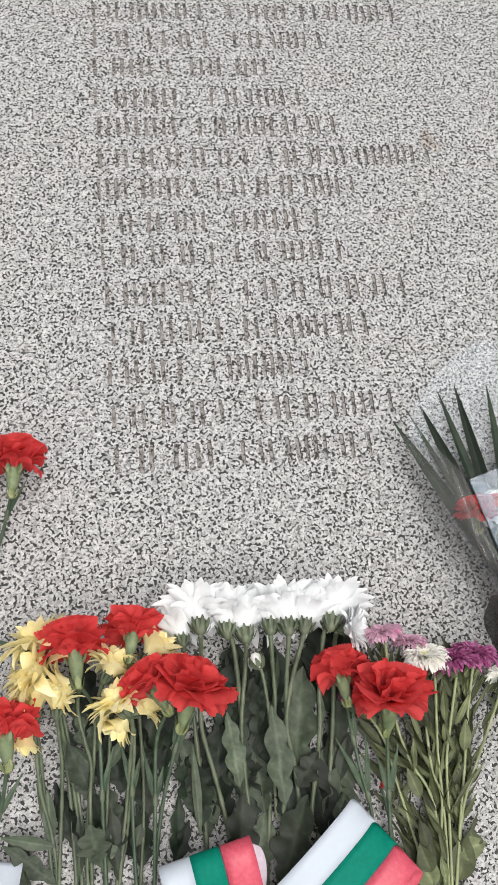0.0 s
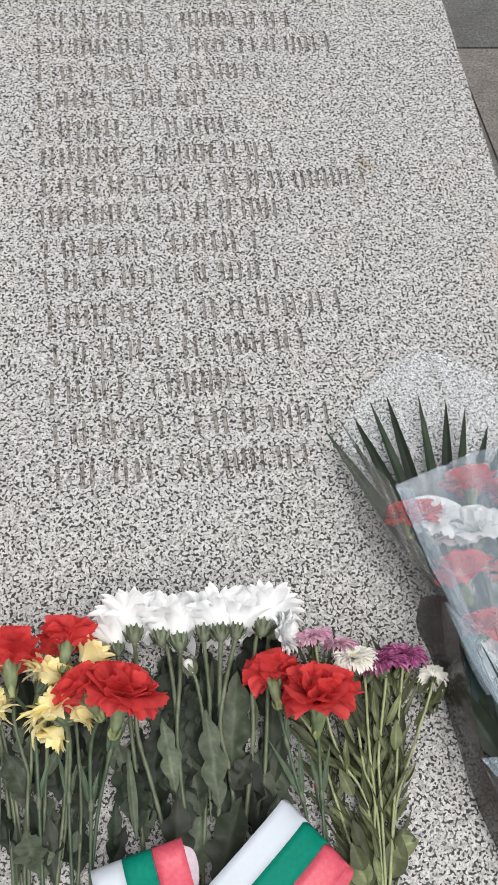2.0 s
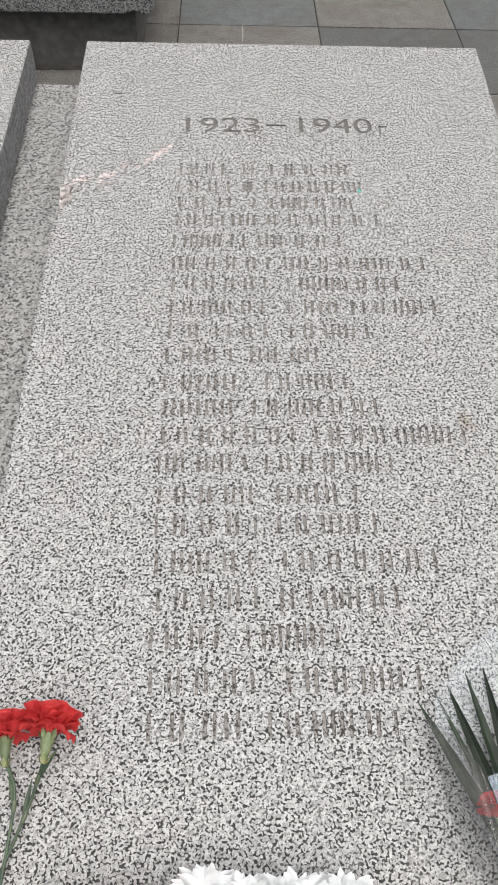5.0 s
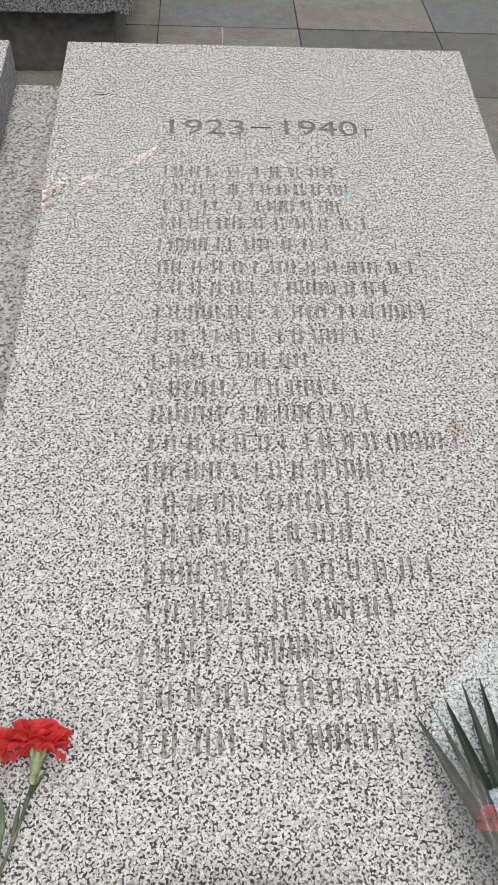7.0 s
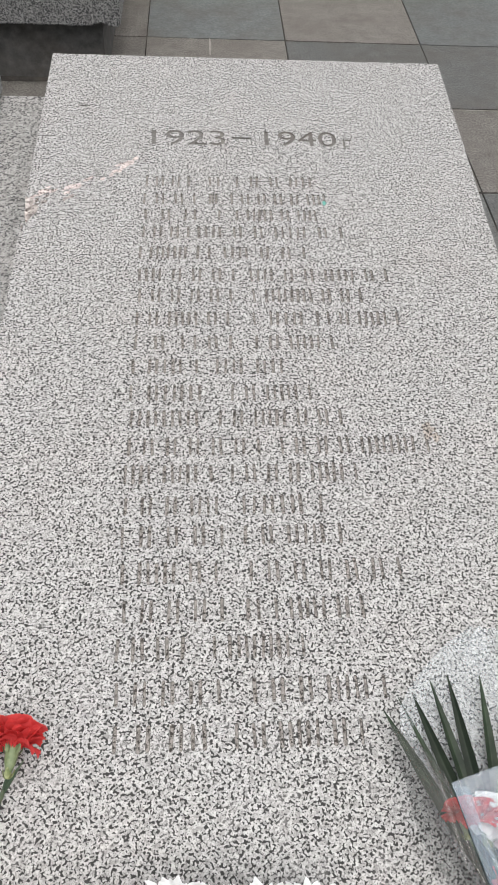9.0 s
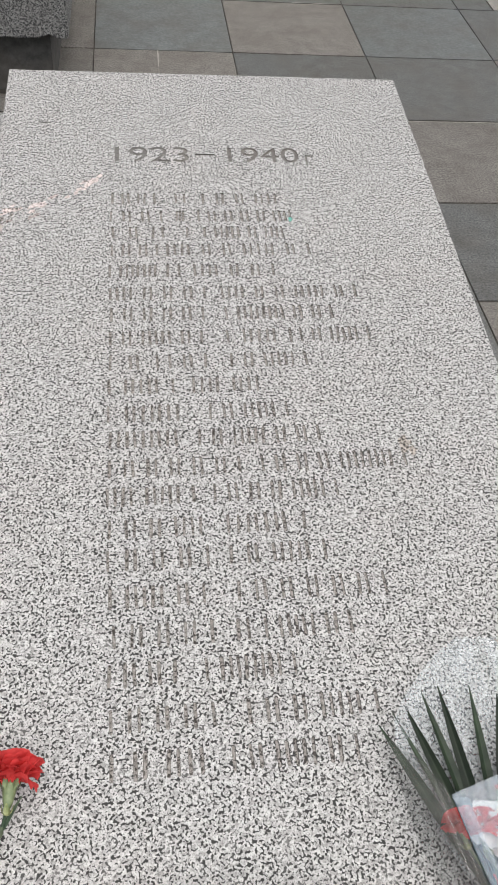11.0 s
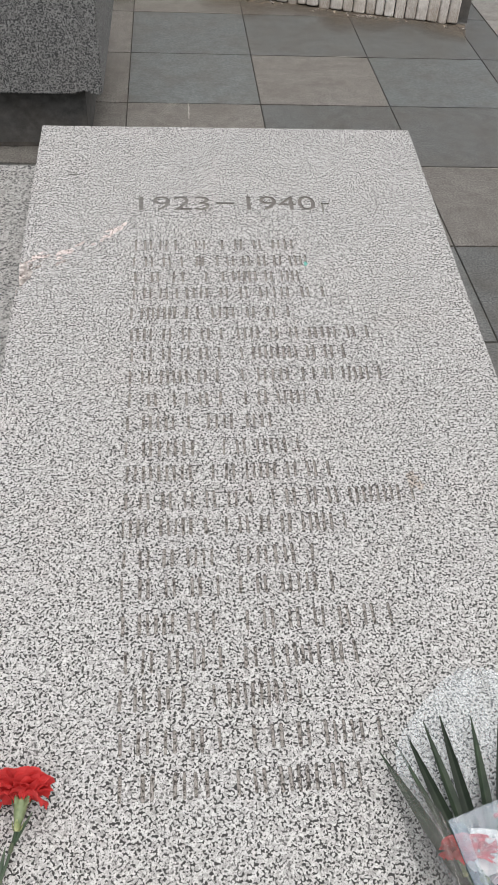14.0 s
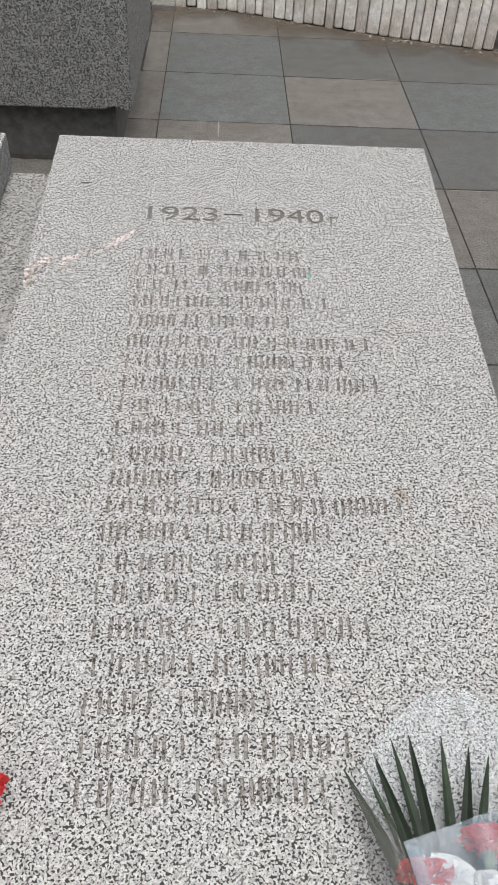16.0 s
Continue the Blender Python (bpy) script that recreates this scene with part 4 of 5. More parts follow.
chrysanthemum((-0.0962, -1.7231, 0.048), (-0.026, 0.997, -0.381), 0.0457, [(-0.0981, -1.7565, 0.032), (-0.1060, -1.8148, 0.018), (-0.1050, -1.9081, 0.008), (-0.1101, -1.9849, 0.005)], 4, M_WHITE, W_LABEL, W_GROUP, FULL, 0.195,
              [((-0.1106, -1.7924, 0.012), (-0.0871, -1.7622, 0.022), 0.018), ((-0.1054, -1.8307, 0.008), (-0.1159, -1.7417, 0.014), 0.030), ((-0.1046, -1.8778, 0.008), (-0.1137, -1.8083, 0.010), 0.030), ((-0.0978, -1.8152, 0.006), (-0.0730, -1.7452, 0.010), 0.028)])
chrysanthemum((-0.0700, -1.7181, 0.052), (0.192, 0.978, -0.380), 0.0435, [(-0.0696, -1.7538, 0.034), (-0.0703, -1.7890, 0.026), (-0.0805, -1.8596, 0.012), (-0.0995, -1.9862, 0.005)], 8, M_WHITE, W_LABEL, W_GROUP, LOOSE, 0.200,
              [((-0.0699, -1.7834, 0.024), (-0.0643, -1.7431, 0.034), 0.008), ((-0.0709, -1.8342, 0.006), (-0.0464, -1.7734, 0.010), 0.028), ((-0.1064, -1.9471, 0.008), (-0.0895, -1.8894, 0.012), 0.032)])
chrysanthemum((-0.1147, -1.7169, 0.048), (0.031, 0.998, -0.367), 0.0435, [(-0.1094, -1.7229, 0.040), (-0.1059, -1.7556, 0.030), (-0.1050, -1.8094, 0.014), (-0.1089, -1.8976, 0.008), (-0.1154, -1.9843, 0.005)], 9, M_WHITE, W_LABEL, W_GROUP, LOOSE, 0.200,
              [((-0.1058, -1.8674, 0.008), (-0.0894, -1.8109, 0.012), 0.024), ((-0.1066, -1.8144, 0.008), (-0.1200, -1.7694, 0.012), 0.024)])
chrysanthemum((-0.1598, -1.7239, 0.046), (-0.053, 0.984, -0.484), 0.0370, [(-0.1542, -1.7559, 0.022), (-0.1508, -1.8260, 0.012), (-0.1485, -1.9033, 0.006), (-0.1513, -1.9798, 0.005)], 5, M_WHITE, W_LABEL, W_GROUP, LOOSE, 0.200,
              [((-0.1562, -1.8620, 0.006), (-0.1674, -1.8083, 0.010), 0.026), ((-0.1447, -1.9037, 0.006), (-0.1530, -1.8545, 0.010), 0.022)])
chrysanthemum((0.0010, -1.7270, 0.056), (0.850, -0.060, 0.450), 0.0265, [(-0.0043, -1.7431, 0.036), (-0.0149, -1.8241, 0.020), (-0.0299, -1.8911, 0.010), (-0.0729, -1.9894, 0.006)], 6, M_WHITE, W_LABEL, W_GROUP, LOOSE, 0.200,
              [((-0.0125, -1.8775, 0.008), (-0.0034, -1.7863, 0.014), 0.030), ((-0.0256, -1.9273, 0.006), (-0.0078, -1.8779, 0.010), 0.024)])
# low leaves on the stems of the white flowers, shade put into their colour
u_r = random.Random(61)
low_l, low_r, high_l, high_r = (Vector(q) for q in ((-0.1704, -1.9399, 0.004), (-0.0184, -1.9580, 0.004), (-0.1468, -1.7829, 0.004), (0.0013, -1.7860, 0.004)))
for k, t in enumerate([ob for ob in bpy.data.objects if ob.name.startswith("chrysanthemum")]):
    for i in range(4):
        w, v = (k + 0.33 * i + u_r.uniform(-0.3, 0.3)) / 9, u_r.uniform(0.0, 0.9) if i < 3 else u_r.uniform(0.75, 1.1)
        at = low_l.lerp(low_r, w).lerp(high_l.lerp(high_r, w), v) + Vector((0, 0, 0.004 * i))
        leaf_part(t, at, (u_r.uniform(-0.45, 0.45), 1, 0.05), u_r.uniform(0.055, 0.085), u_r.uniform(0.024, 0.034), 0.30, 0.002, (u_r.uniform(-0.4, 0.4), 0, 1), M_LEAF_SHADED, u_r.uniform(-0.3, 0.3), 0.95)
# upper leaves close under the heads, in the middle of the bundle, coloured as shaded
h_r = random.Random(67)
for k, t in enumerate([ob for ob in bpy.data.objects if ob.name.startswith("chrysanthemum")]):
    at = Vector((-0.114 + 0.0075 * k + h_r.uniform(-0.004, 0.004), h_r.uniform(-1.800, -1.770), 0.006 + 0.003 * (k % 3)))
    leaf_part(t, at, (h_r.uniform(-0.30, 0.30), 1, 0.05), h_r.uniform(0.052, 0.070), h_r.uniform(0.022, 0.030), 0.30, 0.002, (h_r.uniform(-0.4, 0.4), 0, 1), M_LEAF_SHADED, h_r.uniform(-0.3, 0.3), 0.95)
# a closed bud among them
t = thing("flower_bud", (-0.0816, -1.8330, 0.000), "small closed green and white chrysanthemum bud", "flower bud")
g = Geo()
b0, b1 = Vector((-0.0850, -1.7565, 0.052)), Vector((-0.0910, -1.7424, 0.058))
g.tube([b0, b0.lerp(b1, 0.2), b0.lerp(b1, 0.5), b0.lerp(b1, 0.8), b1], [0.003, 0.0058, 0.0068, 0.0056, 0.0025], 10)
bud = part("bud", g, M_CREAM, t, "white closed petals")
for k in range(9):
    a = k * 0.698
    q = axes(b1 - b0) @ Vector((math.cos(a), math.sin(a), 0))
    g = Geo()
    leaf(g, b0 + q * 0.003, (b1 - b0).normalized() * 0.7 + q * 0.75, 0.0165 - 0.002 * (k % 3), 0.0062, q, droop=0.0078, fold=0.2, rows=6)
    part("sepal", g, M_STEM2, bud)
stem_of(t, [b0, (-0.0823, -1.7649, 0.046), (-0.0790, -1.7926, 0.036), (-0.0780, -1.8337, 0.024), (-0.0790, -1.8957, 0.012)], 0.0018, M_STEM2)

Y_LABEL = "wilting pale yellow chrysanthemum lying on the granite"
Y_GROUP = "yellow chrysanthemums"
WILTED = (((8, 10, 0.85), (11, 28, 1.0), (13, 48, 1.08), (12, 70, 1.05), (6, 92, 0.95)), ((6, 5, 0.92), (10, 16, 1.0), (12, 30, 1.04), (7, 50, 1.0)), ((6, 8, 0.9), (9, 24, 1.0), (11, 44, 1.05), (9, 68, 1.0)))


def yellow(seed, base, axis, size, form, stem, leaves=()):
    chrysanthemum(base, axis, size * 1.14, stem, seed, M_YELLOW, Y_LABEL, Y_GROUP, WILTED[form], 0.225, leaves, M_STEM2, 0.34, 0.0019, 0.30, 0.34)


yellow(40, (-0.2940, -1.7240, 0.050), (-0.400, 0.938, 0.079), 0.034, 0, [(-0.2799, -1.7767, 0.030), (-0.2676, -1.8597, 0.012), (-0.2585, -1.9664, 0.006)])
yellow(41, (-0.2894, -1.7473, 0.056), (-0.801, 0.577, 0.288), 0.034, 0, [(-0.2803, -1.7923, 0.030), (-0.2704, -1.8644, 0.012), (-0.2661, -1.9654, 0.006)])
yellow(42, (-0.2913, -1.7570, 0.050), (-0.981, 0.189, 0.127), 0.032, 2, [(-0.2812, -1.7870, 0.030), (-0.2752, -1.8639, 0.012), (-0.2712, -1.9648, 0.006)])
yellow(43, (-0.2646, -1.7535, 0.064), (-0.958, -0.216, -0.031), 0.026, 2, [(-0.2636, -1.7792, 0.046), (-0.2579, -1.8096, 0.036), (-0.2538, -1.8307, 0.028), (-0.2566, -1.8622, 0.018), (-0.2585, -1.9664, 0.006)],
       [((-0.2574, -1.8507, 0.016), (-0.2760, -1.8062, 0.034), 0.024), ((-0.2570, -1.8609, 0.012), (-0.2658, -1.8193, 0.020), 0.022), ((-0.2551, -1.8286, 0.024), (-0.2699, -1.8098, 0.032), 0.010)])
yellow(44, (-0.3034, -1.7817, 0.052), (-0.079, 1.004, -0.017), 0.029, 1, [(-0.3041, -1.7954, 0.044), (-0.3022, -1.8440, 0.026), (-0.2921, -1.8947, 0.012), (-0.2864, -1.9629, 0.006)],
       [((-0.2937, -1.8959, 0.012), (-0.2959, -1.8463, 0.022), 0.012), ((-0.2947, -1.8920, 0.012), (-0.3055, -1.8404, 0.020), 0.006)])
yellow(45, (-0.2827, -1.7804, 0.056), (0.051, 0.996, -0.031), 0.026, 1, [(-0.2822, -1.7927, 0.048), (-0.2807, -1.8288, 0.034), (-0.2844, -1.8801, 0.018), (-0.2905, -1.9624, 0.006)],
       [((-0.2904, -1.8961, 0.014), (-0.3377, -1.8830, 0.026), 0.012), ((-0.2904, -1.9278, 0.010), (-0.3367, -1.8888, 0.026), 0.017), ((-0.3109, -1.9410, 0.010), (-0.3329, -1.8814, 0.018), 0.014)])
yellow(46, (-0.3113, -1.7853, 0.036), (-0.286, -0.934, -0.013), 0.026, 1, [(-0.3040, -1.7950, 0.028), (-0.2993, -1.8562, 0.012), (-0.2915, -1.9623, 0.006)],
       [((-0.3109, -1.9134, 0.008), (-0.3353, -1.8803, 0.016), 0.016)])
yellow(47, (-0.2366, -1.7526, 0.054), (0.559, 0.802, -0.037), 0.030, 2, [(-0.2470, -1.7805, 0.040), (-0.2519, -1.8279, 0.024), (-0.2596, -1.8750, 0.012), (-0.2636, -1.9658, 0.006)],
       [((-0.2525, -1.9148, 0.014), (-0.2564, -1.8796, 0.030), 0.030), ((-0.2436, -1.9246, 0.012), (-0.2489, -1.8840, 0.020), 0.024), ((-0.2699, -1.9276, 0.008), (-0.2669, -1.8727, 0.012), 0.012)])
yellow(48, (-0.1979, -1.7385, 0.052), (0.682, 0.709, -0.007), 0.031, 1, [(-0.2059, -1.7787, 0.030), (-0.2061, -1.8665, 0.010), (-0.2174, -1.9715, 0.006)],
       [((-0.2033, -1.8821, 0.006), (-0.2029, -1.8206, 0.010), 0.030), ((-0.2102, -1.8406, 0.008), (-0.1866, -1.7740, 0.012), 0.030)])
yellow(49, (-0.2165, -1.7856, 0.060), (-0.568, 0.837, 0.147), 0.032, 0, [(-0.2136, -1.8046, 0.044), (-0.2222, -1.8645, 0.016), (-0.2380, -1.9689, 0.006)],
       [((-0.2397, -1.8349, 0.014), (-0.2182, -1.8037, 0.030), 0.010), ((-0.2380, -1.9123, 0.008), (-0.2280, -1.8739, 0.014), 0.020)])
yellow(50, (-0.2113, -1.7859, 0.056), (0.872, 0.446, 0.011), 0.026, 2, [(-0.2118, -1.8098, 0.040), (-0.2214, -1.8797, 0.012), (-0.2406, -1.9686, 0.006)])
yellow(51, (-0.2169, -1.7869, 0.046), (-0.613, -0.761, -0.027), 0.024, 1, [(-0.2127, -1.8044, 0.034), (-0.2196, -1.8650, 0.012), (-0.2431, -1.9683, 0.006)],
       [((-0.2345, -1.8933, 0.008), (-0.2415, -1.8475, 0.010), 0.022), ((-0.2125, -1.8352, 0.016), (-0.2001, -1.8287, 0.018), 0.006)])
yellow(52, (-0.2264, -1.7459, 0.046), (-0.127, 0.999, 0.019), 0.024, 2, [(-0.2343, -1.7968, 0.026), (-0.2410, -1.8626, 0.012), (-0.2482, -1.9677, 0.006)],
       [((-0.2525, -1.8206, 0.010), (-0.2593, -1.7669, 0.012), 0.030), ((-0.2335, -1.9317, 0.010), (-0.2379, -1.8679, 0.014), 0.018), ((-0.2164, -1.9052, 0.008), (-0.2100, -1.8861, 0.010), 0.012)])

# low leaves under the yellow flowers, in the shade-dark leaf colour
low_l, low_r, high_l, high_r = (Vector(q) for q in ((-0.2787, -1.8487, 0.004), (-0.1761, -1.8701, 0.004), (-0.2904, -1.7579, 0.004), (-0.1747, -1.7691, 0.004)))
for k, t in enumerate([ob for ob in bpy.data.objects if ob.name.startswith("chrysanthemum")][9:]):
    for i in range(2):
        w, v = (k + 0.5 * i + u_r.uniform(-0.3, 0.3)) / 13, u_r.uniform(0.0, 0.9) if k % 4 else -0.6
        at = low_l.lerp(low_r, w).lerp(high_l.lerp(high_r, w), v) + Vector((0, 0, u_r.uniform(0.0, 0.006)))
        leaf_part(t, at, (u_r.uniform(-0.5, 0.5), 1, 0.05), u_r.uniform(0.045, 0.070), u_r.uniform(0.016, 0.026), 0.30, 0.002, (u_r.uniform(-0.4, 0.4), 0, 1), M_LEAF_SHADED, u_r.uniform(-0.3, 0.3), 0.95)

carnation((-0.2625, -1.7315, 0.075), (-0.089, 0.977, -0.217), 0.0315, [(-0.2463, -1.7844, 0.045), (-0.2447, -1.8417, 0.028), (-0.2452, -1.8717, 0.020), (-0.2444, -1.9675, 0.010)], 11, leaves=((26, 1, 0.045),))
carnation((-0.2086, -1.7166, 0.066), (0.174, 0.949, -0.246), 0.0270, [(-0.2150, -1.7784, 0.040), (-0.2156, -1.8358, 0.026), (-0.2175, -1.8878, 0.016), (-0.2169, -1.9712, 0.008)], 12, leaves=((24, -1, 0.045), (24, 1, 0.03)))
carnation((-0.1896, -1.7700, 0.078), (-0.477, 0.859, -0.249), 0.0270, [(-0.1912, -1.8147, 0.052), (-0.1958, -1.8729, 0.028), (-0.2029, -1.9726, 0.010)], 13, leaves=((19, -1, 0.045), (19, 1, 0.03)))
carnation((-0.1593, -1.7794, 0.082), (0.291, 0.898, 0.316), 0.0350, [(-0.1690, -1.8095, 0.056), (-0.1767, -1.8313, 0.044), (-0.1908, -1.8801, 0.022), (-0.2065, -1.9722, 0.010)], 14, leaves=((17, 1, 0.04), (17, -1, 0.03)))
carnation((-0.0057, -1.7754, 0.058), (-0.028, 0.948, -0.294), 0.0275, [(0.0010, -1.8144, 0.036), (0.0090, -1.8638, 0.022), (0.0160, -1.8976, 0.012), (0.0173, -1.9620, 0.006)], 15, leaves=((27, -1, 0.065), (27, 1, 0.06), (14, 1, 0.03)))
carnation((0.0337, -1.8034, 0.076), (0.074, 0.823, 0.571), 0.0365, [(0.0331, -1.8299, 0.052), (0.0326, -1.8761, 0.030), (0.0303, -1.9330, 0.014), (0.0269, -2.0014, 0.008)], 16, leaves=((22, 1, 0.05), (22, -1, 0.04)))
carnation((-0.3265, -1.7979, 0.072), (-0.109, 0.967, -0.256), 0.0310, [(-0.3339, -1.8511, 0.044), (-0.3447, -1.8888, 0.026), (-0.3534, -1.9540, 0.010)], 17)
carnation((-0.3224, -1.5301, 0.050), (0.072, 0.997, 0.020), 0.0330, [(-0.3307, -1.5711, 0.034), (-0.3412, -1.5996, 0.018), (-0.3655, -1.6666, 0.006)], 18, leaves=((12, 1, 0.045), (22, -1, 0.04)))
carnation((-0.3742, -1.5323, 0.036), (-0.15, 1, 0.1), 0.030, [(-0.3591, -1.5838, 0.018), (-0.3599, -1.6319, 0.010), (-0.3666, -1.7264, 0.006)], 19, leaves=((14, -1, 0.05),))

# a small red bud and a bare twig
t = thing("carnation_bud", (0.0366, -1.9093, 0.000), "small half-open red carnation bud", "flower bud")
b0, b1 = Vector((0.0295, -1.8798, 0.014)), Vector((0.0317, -1.8737, 0.016))
g = Geo()
g.tube([b0, b0.lerp(b1, 0.4), b0.lerp(b1, 0.8), b1], [0.0012, 0.0026, 0.0028, 0.001], 8)
part("bud", g, M_RED, t)
stem_of(t, [b0, (0.0314, -1.8925, 0.012), (0.0364, -1.9344, 0.006)], 0.0015, M_STEM)
g = Geo()
g.tube(curve([(-0.3750, -1.6942, 0.012), (-0.3414, -1.7031, 0.014), (-0.3184, -1.7127, 0.020), (-0.2969, -1.7253, 0.016)], 6), 0.0022, 6)
solid("twig", g, M_STEM, "thin bare dark stem lying on the granite", "stem", SLAB, smooth=True)

# asters
A_GROUP = "asters"
ASTER = ((16, 6, 0.50), (26, 18, 0.60), (36, 34, 0.74), (46, 50, 0.86), (52, 64, 0.93), (46, 78, 0.94), (22, 90, 0.86))
a_r = random.Random(77)


def aster_leaves(parent, line, count, r):
    for k in range(count):
        i = min(len(line) - 3, 2 + int((len(line) - 4) * (k + r.random()) / count))
        up = (line[i - 1] - line[i + 1]).normalized()
        side = r.choice((-1, 1))
        at = line[i] + Vector((r.uniform(-0.009, 0.009), 0, r.uniform(-0.017, 0.001) * min(1.0, line[i].z / 0.02)))
        leaf_part(parent, (at.x, at.y, max(0.002, at.z)), (up.x + side * r.uniform(0.2, 0.7), up.y, up.z + r.uniform(-0.15, 0.2)), r.uniform(0.020, 0.044), r.uniform(0.0035, 0.0085), 0.0, r.uniform(-0.002, 0.006), (side * r.uniform(-0.6, 1.2), 0, 1), M_LEAF2, side * 0.6)


def aster(seed, base, axis, size, stem, m, label, leaves=66):
    t = thing("aster", (stem[-1][0], stem[-1][1], 0.0), label, "flower", A_GROUP)
    end = daisy_head(t, base, axis, size, m, 70 + seed, ASTER, 0.072, m is not M_PURPLE, 0.16, 0.12)
    aster_leaves(t, stem_of(t, [end] + stem, 0.0015, M_STEM3), leaves, random.Random(90 + seed))
    return t


aster(0, (0.0429, -1.7400, 0.060), (-0.10, 0.90, 0.30), 0.0205, [(0.0483, -1.8154, 0.036), (0.0591, -1.8580, 0.028), (0.0749, -1.8876, 0.022), (0.0811, -1.9279, 0.012), (0.0766, -2.0075, 0.008)], M_PINK, "pink aster with a yellow eye on a leafy stem")
aster(1, (0.0700, -1.7500, 0.052), (0.031, 0.930, 0.20), 0.0190, [(0.0794, -1.8015, 0.036), (0.0796, -1.8649, 0.028), (0.0867, -1.8935, 0.022), (0.0821, -1.9346, 0.012), (0.0766, -2.0075, 0.008)], M_PINK, "pink aster on a leafy stem")
aster(2, (0.0794, -1.7680, 0.066), (-0.06, 0.83, 0.52), 0.0235, [(0.0896, -1.7793, 0.056), (0.0882, -1.8234, 0.042), (0.0877, -1.8563, 0.030), (0.0871, -1.9295, 0.014), (0.0794, -2.0079, 0.008)], M_CREAM, "white aster with a yellow-green eye")
aster(3, (0.1105, -1.7760, 0.060), (-0.070, 0.930, 0.26), 0.0285, [(0.1122, -1.7871, 0.052), (0.1035, -1.8249, 0.040), (0.0955, -1.8618, 0.030), (0.0916, -1.9175, 0.018), (0.0816, -2.0082, 0.008)], M_PURPLE, "magenta-purple aster on a leafy stem")
aster(4, (0.1345, -1.7700, 0.052), (0.150, 0.900, 0.350), 0.0260, [(0.1308, -1.7904, 0.044), (0.1228, -1.8265, 0.034), (0.1146, -1.8734, 0.022), (0.1055, -1.9109, 0.016), (0.0816, -2.0082, 0.008)], M_PURPLE, "magenta-purple aster on a leafy stem")
aster(5, (0.0156, -1.7938, 0.030), (-0.076, 0.969, 0.203), 0.0210, [(0.0371, -1.8348, 0.022), (0.0450, -1.8751, 0.016), (0.0556, -1.9272, 0.010), (0.0608, -1.9590, 0.008), (0.0689, -2.0069, 0.006)], M_PURPLE, "purple aster tucked under the carnations")
t = aster(6, (0.1690, -1.7900, 0.034), (0.400, 0.700, -0.600), 0.0165, [(0.1596, -1.8082, 0.036), (0.1324, -1.8587, 0.026), (0.1145, -1.8919, 0.020), (0.1032, -1.9257, 0.014), (0.0816, -2.0082, 0.008)], M_CREAM, "white aster seen from behind on a bent stem", 20)
for foot, tip, w in (((0.1111, -1.9450, 0.012), (0.1130, -1.9280, 0.018), 0.024), ((0.0951, -1.9457, 0.012), (0.1266, -1.9399, 0.016), 0.022), ((0.0644, -1.9586, 0.020), (0.0550, -1.9337, 0.028), 0.018), ((0.0645, -1.9363, 0.022), (0.0594, -1.9131, 0.030), 0.014),
                     ((0.0635, -1.8913, 0.028), (0.0532, -1.8642, 0.034), 0.013), ((0.1141, -1.8537, 0.034), (0.1186, -1.8255, 0.044), 0.013), ((0.0931, -1.9705, 0.010), (0.1071, -1.9316, 0.016), 0.026), ((0.0685, -1.9725, 0.010), (0.0544, -1.9456, 0.016), 0.024)):
    a, b = Vector(foot), Vector(tip)
    leaf_part(t, a, b - a, (b - a).length, w, 0.0, 0.003, (a_r.uniform(-0.4, 0.4), 0, 1), M_LEAF2, a_r.uniform(-0.3, 0.3))

# a leafy side shoot beside the bouquet
for k in range(30):
    at = Vector((0.1731, -1.8236, 0.008)).lerp(Vector((0.1779, -1.7938, 0.024)), a_r.random()) + Vector((a_r.uniform(-0.010, 0.010), 0, a_r.uniform(-0.004, 0.004)))
    leaf_part(t, at, (a_r.uniform(-0.9, 0.9), 1, a_r.uniform(-0.2, 0.3)), a_r.uniform(0.014, 0.026), a_r.uniform(0.004, 0.007), 0.0, 0.002, (a_r.uniform(-0.8, 0.8), 0, 1), M_LEAF2, a_r.uniform(-0.5, 0.5))

# tricolour satin ribbon in two loops, and a white satin end
def loop(parent, a, b, profile, shift, parts, belly=0.0):
    """A ribbon loop: a profile of (forward, height) carried along the crest from a to b, in stripes."""
    a, b = Vector(a), Vector(b)
    a.z = b.z = 0.0
    across = (b - a)
    fwd = Vector((across.y, -across.x, 0)).normalized()
    prof = curve([(f, h, 0) for f, h in profile], 8)
    for s0, s1, m, name in parts:
        g = Geo()
        rows = []
        for i, q in enumerate(prof):
            s = i / (len(prof) - 1)
            rows.append([a + across * (w + shift * max(0.0, 2 * s - 1)) + fwd * (q.x + belly * math.sin(math.pi * w) * 0.01) + Vector((0, 0, max(0.0012, q.y + 0.0012 * math.sin(7 * w + 5 * s))))
                         for w in (s0 + (s1 - s0) * k / 4 for k in range(5))])
        g.grid(rows)
        ob = part(name, g, m, parent)
        mod = ob.modifiers.new("thickness", "SOLIDIFY")
        mod.thickness = 0.0004


